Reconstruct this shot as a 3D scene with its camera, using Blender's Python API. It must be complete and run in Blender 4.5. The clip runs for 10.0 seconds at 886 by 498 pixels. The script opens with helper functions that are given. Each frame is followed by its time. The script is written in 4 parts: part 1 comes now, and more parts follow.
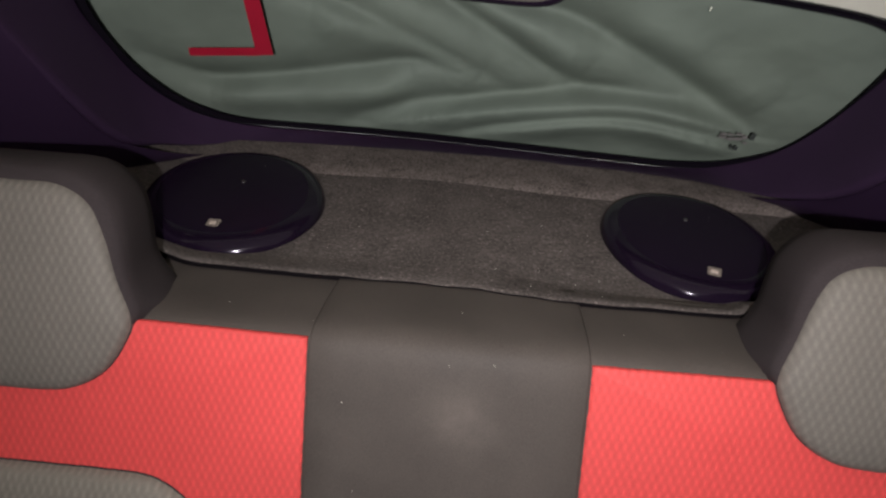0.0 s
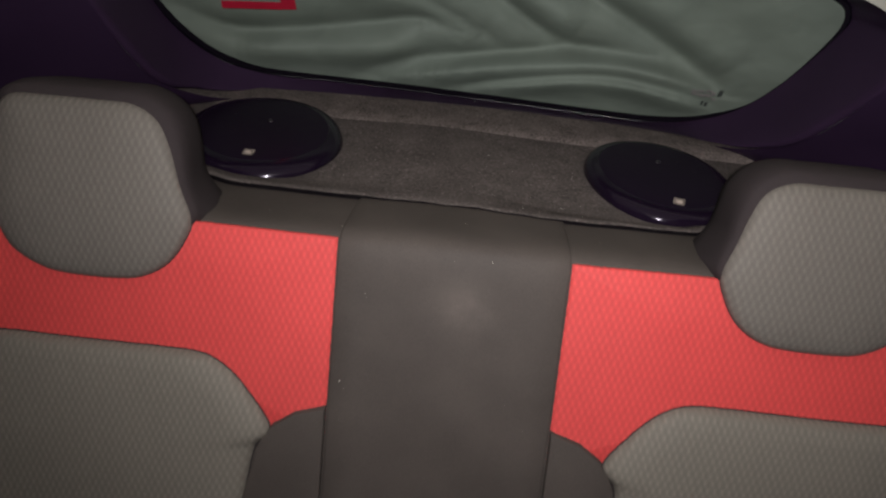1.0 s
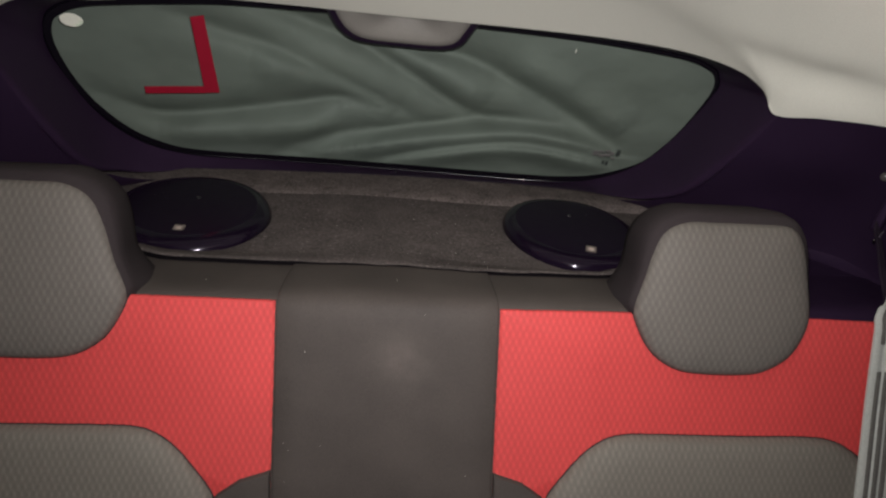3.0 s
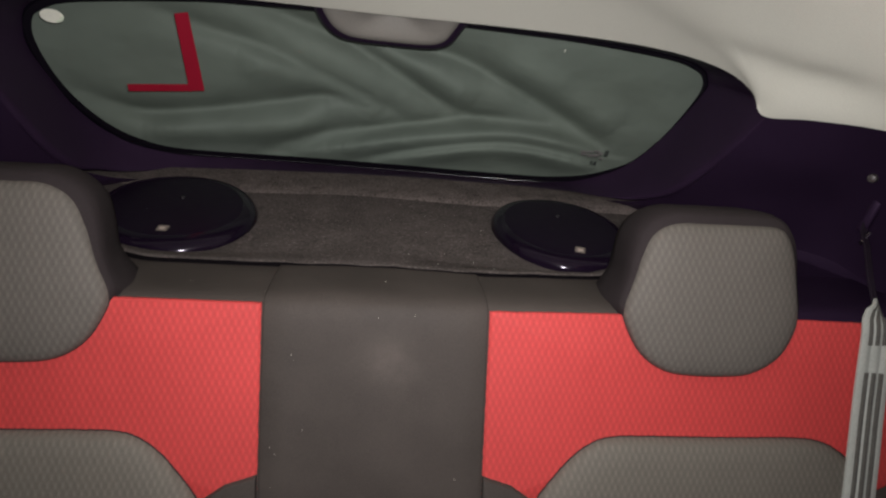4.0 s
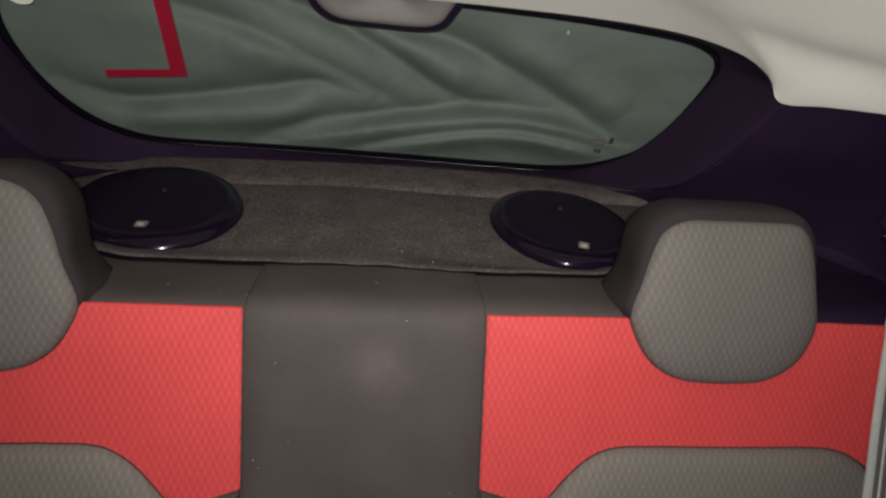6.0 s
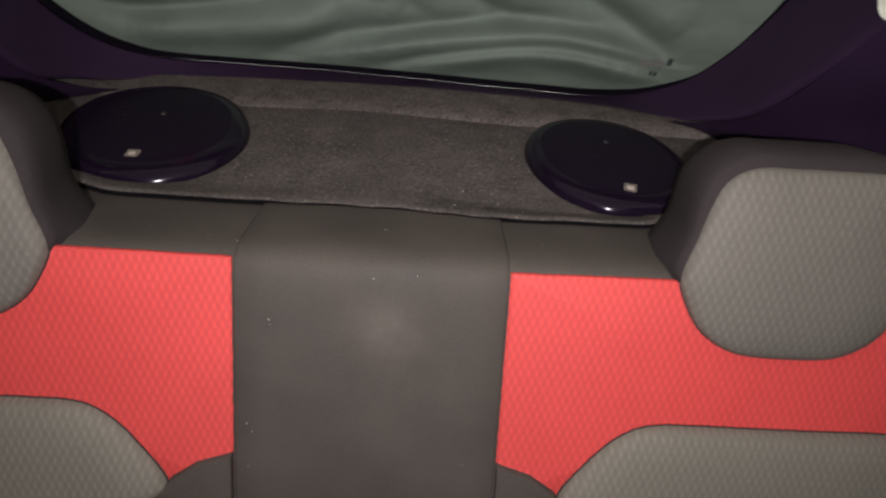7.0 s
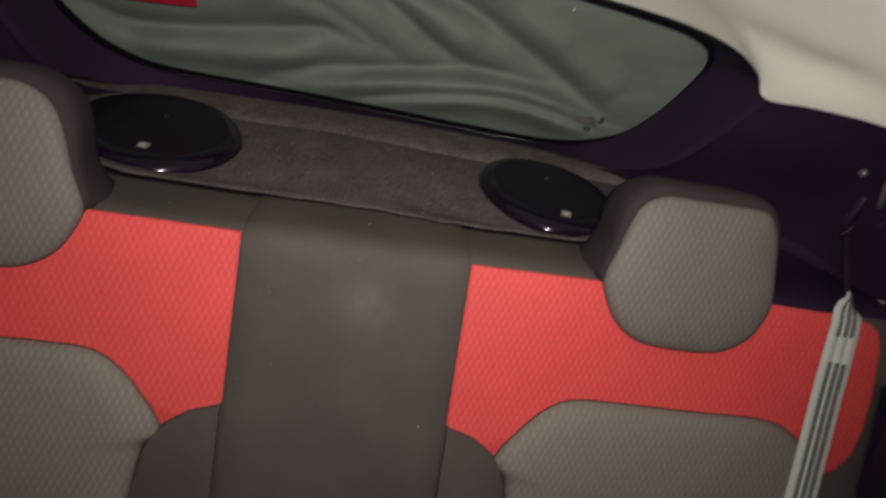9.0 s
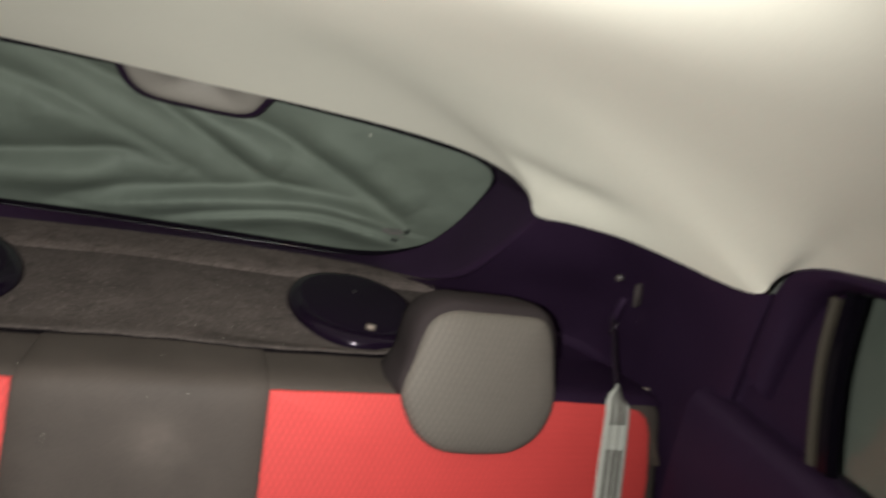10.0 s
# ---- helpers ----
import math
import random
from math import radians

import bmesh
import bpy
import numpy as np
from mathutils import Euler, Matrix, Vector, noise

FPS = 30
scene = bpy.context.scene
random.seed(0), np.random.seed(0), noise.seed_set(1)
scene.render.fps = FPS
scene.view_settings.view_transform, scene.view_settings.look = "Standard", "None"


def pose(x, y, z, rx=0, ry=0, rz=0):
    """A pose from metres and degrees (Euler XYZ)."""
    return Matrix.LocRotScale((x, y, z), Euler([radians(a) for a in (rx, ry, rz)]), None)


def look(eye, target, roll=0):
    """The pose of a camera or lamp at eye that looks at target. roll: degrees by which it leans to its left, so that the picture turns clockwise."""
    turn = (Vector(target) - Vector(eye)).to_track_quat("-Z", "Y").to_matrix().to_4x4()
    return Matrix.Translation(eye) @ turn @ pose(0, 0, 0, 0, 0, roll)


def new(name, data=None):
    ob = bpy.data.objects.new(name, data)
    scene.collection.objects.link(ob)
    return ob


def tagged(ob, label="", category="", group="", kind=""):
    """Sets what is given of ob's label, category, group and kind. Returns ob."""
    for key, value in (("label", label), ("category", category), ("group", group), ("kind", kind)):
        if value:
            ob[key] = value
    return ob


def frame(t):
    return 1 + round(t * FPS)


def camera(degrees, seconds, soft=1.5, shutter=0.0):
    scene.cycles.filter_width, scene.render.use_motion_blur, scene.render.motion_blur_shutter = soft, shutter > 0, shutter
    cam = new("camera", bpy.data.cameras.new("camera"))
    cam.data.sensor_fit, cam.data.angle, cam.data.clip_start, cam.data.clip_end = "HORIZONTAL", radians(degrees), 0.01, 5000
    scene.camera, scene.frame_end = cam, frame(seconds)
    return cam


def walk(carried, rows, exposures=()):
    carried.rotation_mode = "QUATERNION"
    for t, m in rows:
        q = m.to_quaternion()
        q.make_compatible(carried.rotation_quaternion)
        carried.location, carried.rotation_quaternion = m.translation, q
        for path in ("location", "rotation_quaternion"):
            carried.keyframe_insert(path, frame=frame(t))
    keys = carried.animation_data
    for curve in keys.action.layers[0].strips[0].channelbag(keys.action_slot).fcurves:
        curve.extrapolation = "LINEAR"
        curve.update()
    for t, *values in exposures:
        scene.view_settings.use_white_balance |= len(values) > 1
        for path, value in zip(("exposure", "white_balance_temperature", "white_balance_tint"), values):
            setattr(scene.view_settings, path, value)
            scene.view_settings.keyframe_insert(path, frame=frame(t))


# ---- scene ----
cam = camera(67.7, 10.0, soft=2.3, shutter=0.5)
PATH = [
    (0, (0.018, -0.446, 1.226), (-0.091, 1.331, 0.315), 3.2),
    (0.5, (0.005, -0.521, 1.228), (-0.061, 1.296, 0.395), 4.6),
    (1, (0.011, -0.579, 1.223), (-0.058, 1.171, 0.258), 4.9),
    (1.2, (-0.001, -0.599, 1.221), (-0.006, 1.165, 0.282), 4.9),
    (1.5, (0.0, -0.621, 1.225), (0.047, 1.186, 0.37), 5.1),
    (2, (0.005, -0.63, 1.219), (0.099, 1.221, 0.468), 4.2),
    (2.5, (0.004, -0.626, 1.219), (0.13, 1.227, 0.477), 4.1),
    (3, (0.004, -0.626, 1.219), (0.148, 1.226, 0.479), 3.8),
    (4.5, (0.0, -0.614, 1.218), (0.198, 1.232, 0.474), 4.4),
    (5, (-0.001, -0.611, 1.218), (0.2, 1.231, 0.465), 4.2),
    (6.5, (0.032, -0.522, 1.216), (0.171, 1.27, 0.339), 4.0),
    (6.8, (0.042, -0.490, 1.203), (0.132, 1.252, 0.228), 4.0),
    (7, (0.042, -0.473, 1.204), (0.103, 1.244, 0.181), 4.0),
    (7.2, (0.039, -0.463, 1.199), (0.053, 1.243, 0.151), 4.0),
    (7.5, (0.038, -0.466, 1.197), (0.02, 1.228, 0.134), 4.0),
    (8, (0.014, -0.53, 1.205), (0.041, 1.185, 0.177), 6.6),
    (8.5, (-0.002, -0.575, 1.212), (0.151, 1.185, 0.273), 9.6),
    (9, (-0.008, -0.611, 1.207), (0.264, 1.177, 0.353), 11.5),
    (9.25, (-0.008, -0.616, 1.212), (0.358, 1.202, 0.482), 12.5),
    (9.5, (0.006, -0.61, 1.224), (0.456, 1.208, 0.523), 12.3),
    (9.7, (0.011, -0.612, 1.216), (0.573, 1.206, 0.601), 11.9),
    (9.8, (0.018, -0.621, 1.224), (0.614, 1.210, 0.682), 12.0),
    (10, (0.029, -0.639, 1.257), (0.723, 1.168, 0.753), 12.7),
]
# seconds, stops, kelvin and tint: the phone's own balance drifts a little
EXPOSURES = [(0.0, 0.40, 6320, 11), (0.5, 0.21, 6320, 11), (1.0, 0.12, 6320, 11), (1.5, 0.05, 6320, 11), (5.0, 0.0, 6320, 11), (6.5, 0.15, 6320, 11), (7.0, 0.36, 6350, 10), (7.5, 0.38, 6450, 10),
             (8.0, 0.15, 6600, 10), (8.5, 0.03, 6650, 10), (9.0, 0.0, 6650, 10), (9.5, 0.04, 6600, 8), (10.0, 0.36, 6550, 5)]
walk(cam, [(t, look(eye, target, roll)) for t, eye, target, roll in PATH], EXPOSURES)

# ---- light: a phone torch held above the lens, nothing else ----
world = bpy.data.worlds.new("night")
world.use_nodes = True
world.node_tree.nodes["Background"].inputs[0].default_value = (0.010, 0.010, 0.014, 1)
world.node_tree.nodes["Background"].inputs[1].default_value = 0.3
scene.world = world
torch = bpy.data.lights.new("phone_torch", "AREA")
torch.shape, torch.size, torch.energy, torch.color = "DISK", 0.014, 3.80, (1.0, 0.955, 0.93)
torch.spread = radians(136)
torch_lamp = new("phone_torch", torch)
torch_lamp.matrix_world = look((0.010, -0.600, 1.237), (0.072, 0.10, 1.078))
tagged(torch_lamp, kind="structure")


# ---- materials ----
def material(name, base, rough=0.6, metal=0.0, spec=0.5, coat=0.0, mottle=0.25, mottle_scale=30.0, grain=0.15, grain_scale=600.0,
             bump=0.2, bump_scale=900.0, bump_size=0.0006, weave=None, tint=None, dust=None, gloss_tint=None, wrinkle=0.0, fleck=None):
    """A surface with mottling at two scales and fine relief. weave: (x step, z step, depth, colour lift) of a staggered emboss."""
    m = bpy.data.materials.new(name)
    m.use_nodes = True
    nt = m.node_tree
    bsdf = nt.nodes["Principled BSDF"]
    bsdf.inputs["Roughness"].default_value = rough
    bsdf.inputs["Metallic"].default_value = metal
    bsdf.inputs["Specular IOR Level"].default_value = spec
    bsdf.inputs["Coat Weight"].default_value = coat
    bsdf.inputs["Coat Roughness"].default_value = 0.04
    if gloss_tint:
        bsdf.inputs["Specular Tint"].default_value = (*gloss_tint, 1)
    coord = nt.nodes.new("ShaderNodeTexCoord")

    def tex(scale, detail=3.0):
        n = nt.nodes.new("ShaderNodeTexNoise")
        n.inputs["Scale"].default_value, n.inputs["Detail"].default_value = scale, detail
        nt.links.new(coord.outputs["Object"], n.inputs["Vector"])
        return n.outputs["Fac"]

    def math_node(op, a, b=None):
        n = nt.nodes.new("ShaderNodeMath")
        n.operation = op
        for i, v in enumerate((a, b)):
            if v is None:
                continue
            if isinstance(v, (int, float)):
                n.inputs[i].default_value = v
            else:
                nt.links.new(v, n.inputs[i])
        return n.outputs[0]

    low = math_node("MULTIPLY", math_node("SUBTRACT", tex(mottle_scale), 0.5), 2 * mottle)
    fine = math_node("MULTIPLY", math_node("SUBTRACT", tex(grain_scale, 1.0), 0.5), 2 * grain)
    gain = math_node("ADD", math_node("ADD", low, fine), 1.0)
    height = math_node("MULTIPLY", tex(bump_scale, 2.0), bump_size)
    if wrinkle:
        height = math_node("ADD", height, math_node("MULTIPLY", tex(26, 3.0), wrinkle))
    if weave:
        sx, sz, depth, lift = weave
        split = nt.nodes.new("ShaderNodeSeparateXYZ")
        nt.links.new(coord.outputs["Object"], split.inputs[0])
        cx = math_node("COSINE", math_node("MULTIPLY", split.outputs[0], 2 * math.pi / sx))
        cz = math_node("COSINE", math_node("MULTIPLY", split.outputs[2], 2 * math.pi / sz))
        # closely packed upright lozenges, each row set off by half a step
        cell = math_node("ADD", math_node("MULTIPLY", math_node("MULTIPLY", cx, cz), 0.5), 0.5)
        cell = math_node("SUBTRACT", math_node("POWER", cell, 1.8), 0.38)
        # lozenges paler, gaps darker: the relief's light and shade put into colour
        gain = math_node("ADD", gain, math_node("MULTIPLY", cell, lift))
        height = math_node("ADD", height, math_node("MULTIPLY", cell, depth))
    if fleck:
        # pale fibres scattered in the pile: their size, how sparse they are and how pale
        scale, sparse, pale = fleck
        seed = math_node("MULTIPLY", math_node("MAXIMUM", math_node("SUBTRACT", tex(scale, 2.0), sparse), 0.0), pale)
        gain = math_node("ADD", gain, seed)
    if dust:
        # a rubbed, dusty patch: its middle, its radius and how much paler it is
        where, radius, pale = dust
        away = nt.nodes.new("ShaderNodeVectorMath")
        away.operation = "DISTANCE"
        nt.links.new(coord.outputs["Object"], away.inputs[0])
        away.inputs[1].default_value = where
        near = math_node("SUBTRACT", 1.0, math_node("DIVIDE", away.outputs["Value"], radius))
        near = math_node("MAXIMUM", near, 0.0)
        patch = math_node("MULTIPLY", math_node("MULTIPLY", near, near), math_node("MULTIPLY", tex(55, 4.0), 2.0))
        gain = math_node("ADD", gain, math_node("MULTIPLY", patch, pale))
    mix = nt.nodes.new("ShaderNodeVectorMath")
    mix.operation = "SCALE"
    if tint:
        blend = nt.nodes.new("ShaderNodeMix")
        blend.data_type = "RGBA"
        nt.links.new(tex(mottle_scale * 0.35, 2.0), blend.inputs["Factor"])
        blend.inputs["A"].default_value, blend.inputs["B"].default_value = (*base, 1), (*tint, 1)
        nt.links.new(blend.outputs["Result"], mix.inputs[0])
    else:
        mix.inputs[0].default_value = base
    nt.links.new(gain, mix.inputs["Scale"])
    nt.links.new(mix.outputs[0], bsdf.inputs["Base Color"])
    rough_var = math_node("ADD", math_node("MULTIPLY", low, 0.3), rough)
    nt.links.new(rough_var, bsdf.inputs["Roughness"])
    if bump:
        b = nt.nodes.new("ShaderNodeBump")
        b.inputs["Strength"].default_value = bump
        b.inputs["Distance"].default_value = 1.0
        nt.links.new(height, b.inputs["Height"])
        nt.links.new(b.outputs[0], bsdf.inputs["Normal"])
    return m


def glass_material(name, tint, gloss=0.06):
    """A thin tinted pane: light goes straight through, with a clear reflection on top."""
    m = bpy.data.materials.new(name)
    m.use_nodes = True
    nt = m.node_tree
    nt.nodes.clear()
    out = nt.nodes.new("ShaderNodeOutputMaterial")
    mix = nt.nodes.new("ShaderNodeMixShader")
    clear = nt.nodes.new("ShaderNodeBsdfTransparent")
    shine = nt.nodes.new("ShaderNodeBsdfGlossy")
    fres = nt.nodes.new("ShaderNodeFresnel")
    fres.inputs["IOR"].default_value = 1.45
    clear.inputs[0].default_value = (*tint, 1)
    shine.inputs["Roughness"].default_value = gloss
    nt.links.new(fres.outputs[0], mix.inputs[0])
    nt.links.new(clear.outputs[0], mix.inputs[1])
    nt.links.new(shine.outputs[0], mix.inputs[2])
    nt.links.new(mix.outputs[0], out.inputs[0])
    return m


WEAVE = (0.0072, 0.0150)
M_RED = material("red_seat_fabric", (0.555, 0.0545, 0.0520), 0.66, spec=0.38, wrinkle=0.0014, mottle=0.10, mottle_scale=9, grain=0.10, bump=0.55,
                 weave=(*WEAVE, 0.00040, 0.26))
M_GREY = material("grey_seat_fabric", (0.149, 0.135, 0.114), 0.7, spec=0.36, wrinkle=0.0014, mottle=0.10, mottle_scale=9, grain=0.15, bump=0.6,
                  weave=(*WEAVE, 0.00040, 0.30))
# M_GREY's cloth, darkened where the torch reaches the headrests less
M_HEAD = material("dimmed_grey_fabric", (0.124, 0.111, 0.098), 0.7, spec=0.36, wrinkle=0.0014, mottle=0.10, mottle_scale=9, grain=0.15, bump=0.6,
                  weave=(*WEAVE, 0.00040, 0.30))
M_DARK = material("charcoal_seat_fabric", (0.061, 0.0510, 0.0455), 0.66, spec=0.22, wrinkle=0.0030, mottle=0.26, mottle_scale=14, grain=0.3, grain_scale=900,
                  bump=0.35, bump_scale=1400)
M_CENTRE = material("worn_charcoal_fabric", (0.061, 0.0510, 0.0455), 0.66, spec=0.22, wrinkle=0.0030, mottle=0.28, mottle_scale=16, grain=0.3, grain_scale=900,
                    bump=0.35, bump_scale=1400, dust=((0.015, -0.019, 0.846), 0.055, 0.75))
M_FLAP = material("brownish_flap_cloth", (0.075, 0.057, 0.047), 0.7, spec=0.3, mottle=0.2, mottle_scale=30, grain=0.2, bump=0.3)
M_SHELL = material("dark_headrest_fabric", (0.0350, 0.0285, 0.0300), 0.9, spec=0.08, mottle=0.16, mottle_scale=11, grain=0.3, grain_scale=900,
                   bump=0.35, bump_scale=1400)
M_CARPET = material("shelf_carpet", (0.083, 0.0705, 0.0665), 0.95, spec=0.1, mottle=0.45, mottle_scale=24, grain=0.7, grain_scale=260,
                    bump=0.4, bump_scale=300, bump_size=0.0022, fleck=(270, 0.60, 10.0))
M_BAND = material("ledge_carpet", (0.102, 0.085, 0.079), 0.95, spec=0.1, mottle=0.55, mottle_scale=38, grain=0.9, grain_scale=300,
                  bump=0.5, bump_scale=300, bump_size=0.002, fleck=(330, 0.60, 5.0))
M_TRIM = material("dark_trim_plastic", (0.0200, 0.0106, 0.0262), 0.42, spec=0.20, gloss_tint=(0.85, 0.62, 1.0), mottle=0.15, mottle_scale=14, grain=0.2, bump=0.3,
                  bump_scale=1500, bump_size=0.0004, wrinkle=0.0010)
# same plastic as M_TRIM; the light the surround catches is in its colour
M_SURROUND = material("lightened_trim_plastic", (0.0275, 0.0150, 0.0345), 0.45, spec=0.12, gloss_tint=(0.85, 0.62, 1.0), mottle=0.18, mottle_scale=16, grain=0.2,
                      bump=0.3, bump_scale=1500, bump_size=0.0004, wrinkle=0.0008)
M_RUBBER = material("black_rubber", (0.004, 0.003, 0.006), 0.14, spec=0.18, mottle=0.4, mottle_scale=18, bump=0.0)
M_BORDER = material("black_glass_print", (0.005, 0.0035, 0.007), 0.5, spec=0.2, mottle=0.1, bump=0.05)
# near-black colour that draws the shade in the shelf's front gap
M_BLACK = material("gap_shade_black", (0.005, 0.004, 0.005), 0.95, spec=0.05, mottle=0.1, bump=0.2)
M_GLOSS = material("gloss_black_plastic", (0.0080, 0.0044, 0.0112), 0.13, spec=0.25, gloss_tint=(0.92, 0.86, 1.0), mottle=0.1, grain=0.05, bump=0.03)
M_KNOB = material("polished_black_knob", (0.010, 0.007, 0.012), 0.12, spec=0.7, coat=0.8, mottle=0.1, grain=0.05, bump=0.0)
M_PLATE = material("black_speaker_plate", (0.0088, 0.0047, 0.0124), 0.34, spec=0.08, gloss_tint=(0.72, 0.42, 0.95), mottle=0.2, mottle_scale=60, grain=0.2, grain_scale=1500, bump=0.03)
M_GRILLE = material("black_speaker_rim", (0.0060, 0.0036, 0.0085), 0.5, spec=0.05, mottle=0.2, mottle_scale=60, grain=0.3, grain_scale=1500, bump=0.03)
M_LINER = material("headliner_fabric", (0.845, 0.833, 0.728), 0.95, spec=0.1, mottle=0.05, mottle_scale=5, grain=0.06, bump=0.2,
                   bump_scale=900)
M_LAMPBOX = material("grey_housing_plastic", (0.228, 0.214, 0.192), 0.6, spec=0.3, mottle=0.1, mottle_scale=15, bump=0.15)
M_COVER = material("grey_green_cover_cloth", (0.214, 0.233, 0.214), 0.6, spec=0.3, mottle=0.2, mottle_scale=13, grain=0.12, bump=0.2,
                   bump_scale=300, tint=(0.205, 0.218, 0.190))
M_TAPE = material("red_tape", (0.34, 0.008, 0.028), 0.45, mottle=0.1, bump=0.1)
# the belt's upper run, with its shade put into the colour
M_STRAP = material("shaded_belt_webbing", (0.018, 0.012, 0.020), 0.8, spec=0.1, mottle=0.3, mottle_scale=60, grain=0.4, grain_scale=900, bump=0.4)
M_PALE = material("pale_sticker", (0.92, 0.92, 0.79), 0.6, mottle=0.08, bump=0.05)
M_BELT = material("grey_belt_webbing", (0.43, 0.445, 0.41), 0.5, spec=0.5, mottle=0.12, mottle_scale=40, grain=0.3, grain_scale=700, bump=0.4,
                  bump_scale=1200)
M_WEBSTRIPE = material("dark_belt_stripe", (0.11, 0.105, 0.095), 0.6, spec=0.3, mottle=0.3, mottle_scale=120, grain=0.5, grain_scale=900, bump=0.4)
M_CHROME = material("bright_metal", (0.6, 0.58, 0.55), 0.25, metal=1.0, mottle=0.15, bump=0.05)
M_BADGE = material("silver_badge", (0.24, 0.20, 0.175), 0.45, metal=0.4, mottle=0.3, mottle_scale=200, bump=0.1)
M_FOIL = material("pale_foil", (0.55, 0.46, 0.40), 0.4, metal=0.3, mottle=0.3, mottle_scale=300, bump=0.1)
M_FADED = material("faded_print", (0.16, 0.15, 0.145), 0.6, mottle=0.3, mottle_scale=400, bump=0.05)
M_INK = material("black_print", (0.045, 0.052, 0.048), 0.5, mottle=0.1, bump=0.05)
M_STRIPE = material("dull_grey_seal", (0.060, 0.052, 0.040), 0.6, spec=0.2, mottle=0.25, mottle_scale=30)
M_FITTING = material("grey_fitting_plastic", (0.062, 0.053, 0.052), 0.4, spec=0.5, mottle=0.25, mottle_scale=80)
M_FLOOR = material("floor_carpet", (0.03, 0.028, 0.028), 0.95, spec=0.1, mottle=0.3, grain=0.5, bump=0.6)
M_PANE = glass_material("tinted_pane", (0.80, 0.88, 0.82))


# ---- mesh helpers ----
def empty_thing(name, label, category, group="", kind=""):
    return tagged(new(name), label, category, group, kind)


def link(name, bm, mat, parent=None, label="", smooth=True, sharp=40):
    bmesh.ops.recalc_face_normals(bm, faces=bm.faces)
    for f in bm.faces:
        f.smooth = smooth
    if smooth:
        for e in bm.edges:
            if len(e.link_faces) == 2 and e.calc_face_angle(0) > radians(sharp):
                e.smooth = False
    me = bpy.data.meshes.new(name)
    bm.to_mesh(me)
    bm.free()
    me.materials.append(mat)
    ob = new(name, me)
    if parent:
        ob.parent = parent
    if label:
        tagged(ob, label)
    return ob


def part(name, bm, mat, parent, label="", smooth=True, sharp=40):
    return link(name, bm, mat, parent, label, smooth, sharp)


def face_towards(ob, way):
    """Turn an open sheet so that its front looks along way."""
    if sum(p.normal.dot(way) * p.area for p in ob.data.polygons) < 0:
        ob.data.flip_normals()


def spline(points, n, closed=False):
    """n points along a Catmull-Rom curve through points, evenly in parameter."""
    pts = [Vector(p) for p in points]
    k = len(pts)
    out = []
    spans = k if closed else k - 1
    for i in range(n):
        u = i * spans / (n if closed else n - 1)
        j = min(int(u), spans - 1)
        f = u - j
        if closed:
            a, b, c, d = (pts[(j + o) % k] for o in (-1, 0, 1, 2))
        else:
            a, b, c, d = (pts[max(0, min(k - 1, j + o))] for o in (-1, 0, 1, 2))
        out.append(0.5 * ((2 * b) + (c - a) * f + (2 * a - 5 * b + 4 * c - d) * f * f + (3 * b - a - 3 * c + d) * f ** 3))
    return out


def polyline(points, step, closed=True):
    """Points along straight segments, about step apart, corners kept."""
    out = []
    k = len(points)
    for i in range(k if closed else k - 1):
        a, b = Vector(points[i]), Vector(points[(i + 1) % k])
        n = max(1, round((b - a).length / step))
        out += [a.lerp(b, j / n) for j in range(n)]
    if not closed:
        out.append(Vector(points[-1]))
    return out


def skin(rows, closed=False, cap_first=False, cap_last=False, thick=0.0):
    """A bmesh through rows of equally many points."""
    bm = bmesh.new()
    vs = [[bm.verts.new(p) for p in r] for r in rows]
    n = len(rows[0])
    for a, b in zip(vs, vs[1:]):
        for i in range(n if closed else n - 1):
            bm.faces.new((a[i], a[(i + 1) % n], b[(i + 1) % n], b[i]))
    if cap_first:
        bm.faces.new(vs[0])
    if cap_last:
        bm.faces.new(vs[-1])
    bmesh.ops.remove_doubles(bm, verts=bm.verts, dist=1e-6)
    if thick:
        bmesh.ops.recalc_face_normals(bm, faces=bm.faces)
        bmesh.ops.solidify(bm, geom=bm.faces[:], thickness=thick)
    return bm


def box(x0, x1, y0, y1, z0, z1, bevel=0.0, segments=2):
    bm = bmesh.new()
    bmesh.ops.create_cube(bm, size=1.0)
    for v in bm.verts:
        v.co = Vector(((x0 + x1) / 2 + v.co.x * (x1 - x0), (y0 + y1) / 2 + v.co.y * (y1 - y0), (z0 + z1) / 2 + v.co.z * (z1 - z0)))
    if bevel:
        bmesh.ops.bevel(bm, geom=bm.edges[:], offset=bevel, segments=segments, affect="EDGES", profile=0.5)
    return bm


# ---- the backrest's plane: s runs down it from the seam, off stands out of it ----
SEAM = Vector((0, 0, 0.90))
DOWN = Vector((0, -0.3145, -0.9492))
OUT = Vector((0, -0.9492, 0.3145))


def on_seat(x, s, off=0.0):
    return SEAM + Vector((x, 0, 0)) + DOWN * s + OUT * off


def ragged(outline):
    """The cut edge of embossed cloth: it wavers by half a millimetre."""
    return [Vector((p.x + 0.0005 * noise.noise(Vector((p.x * 260, p.y * 260, 4.4))), p.y + 0.0005 * noise.noise(Vector((p.x * 260, p.y * 260, 8.8))), 0)) for p in outline]


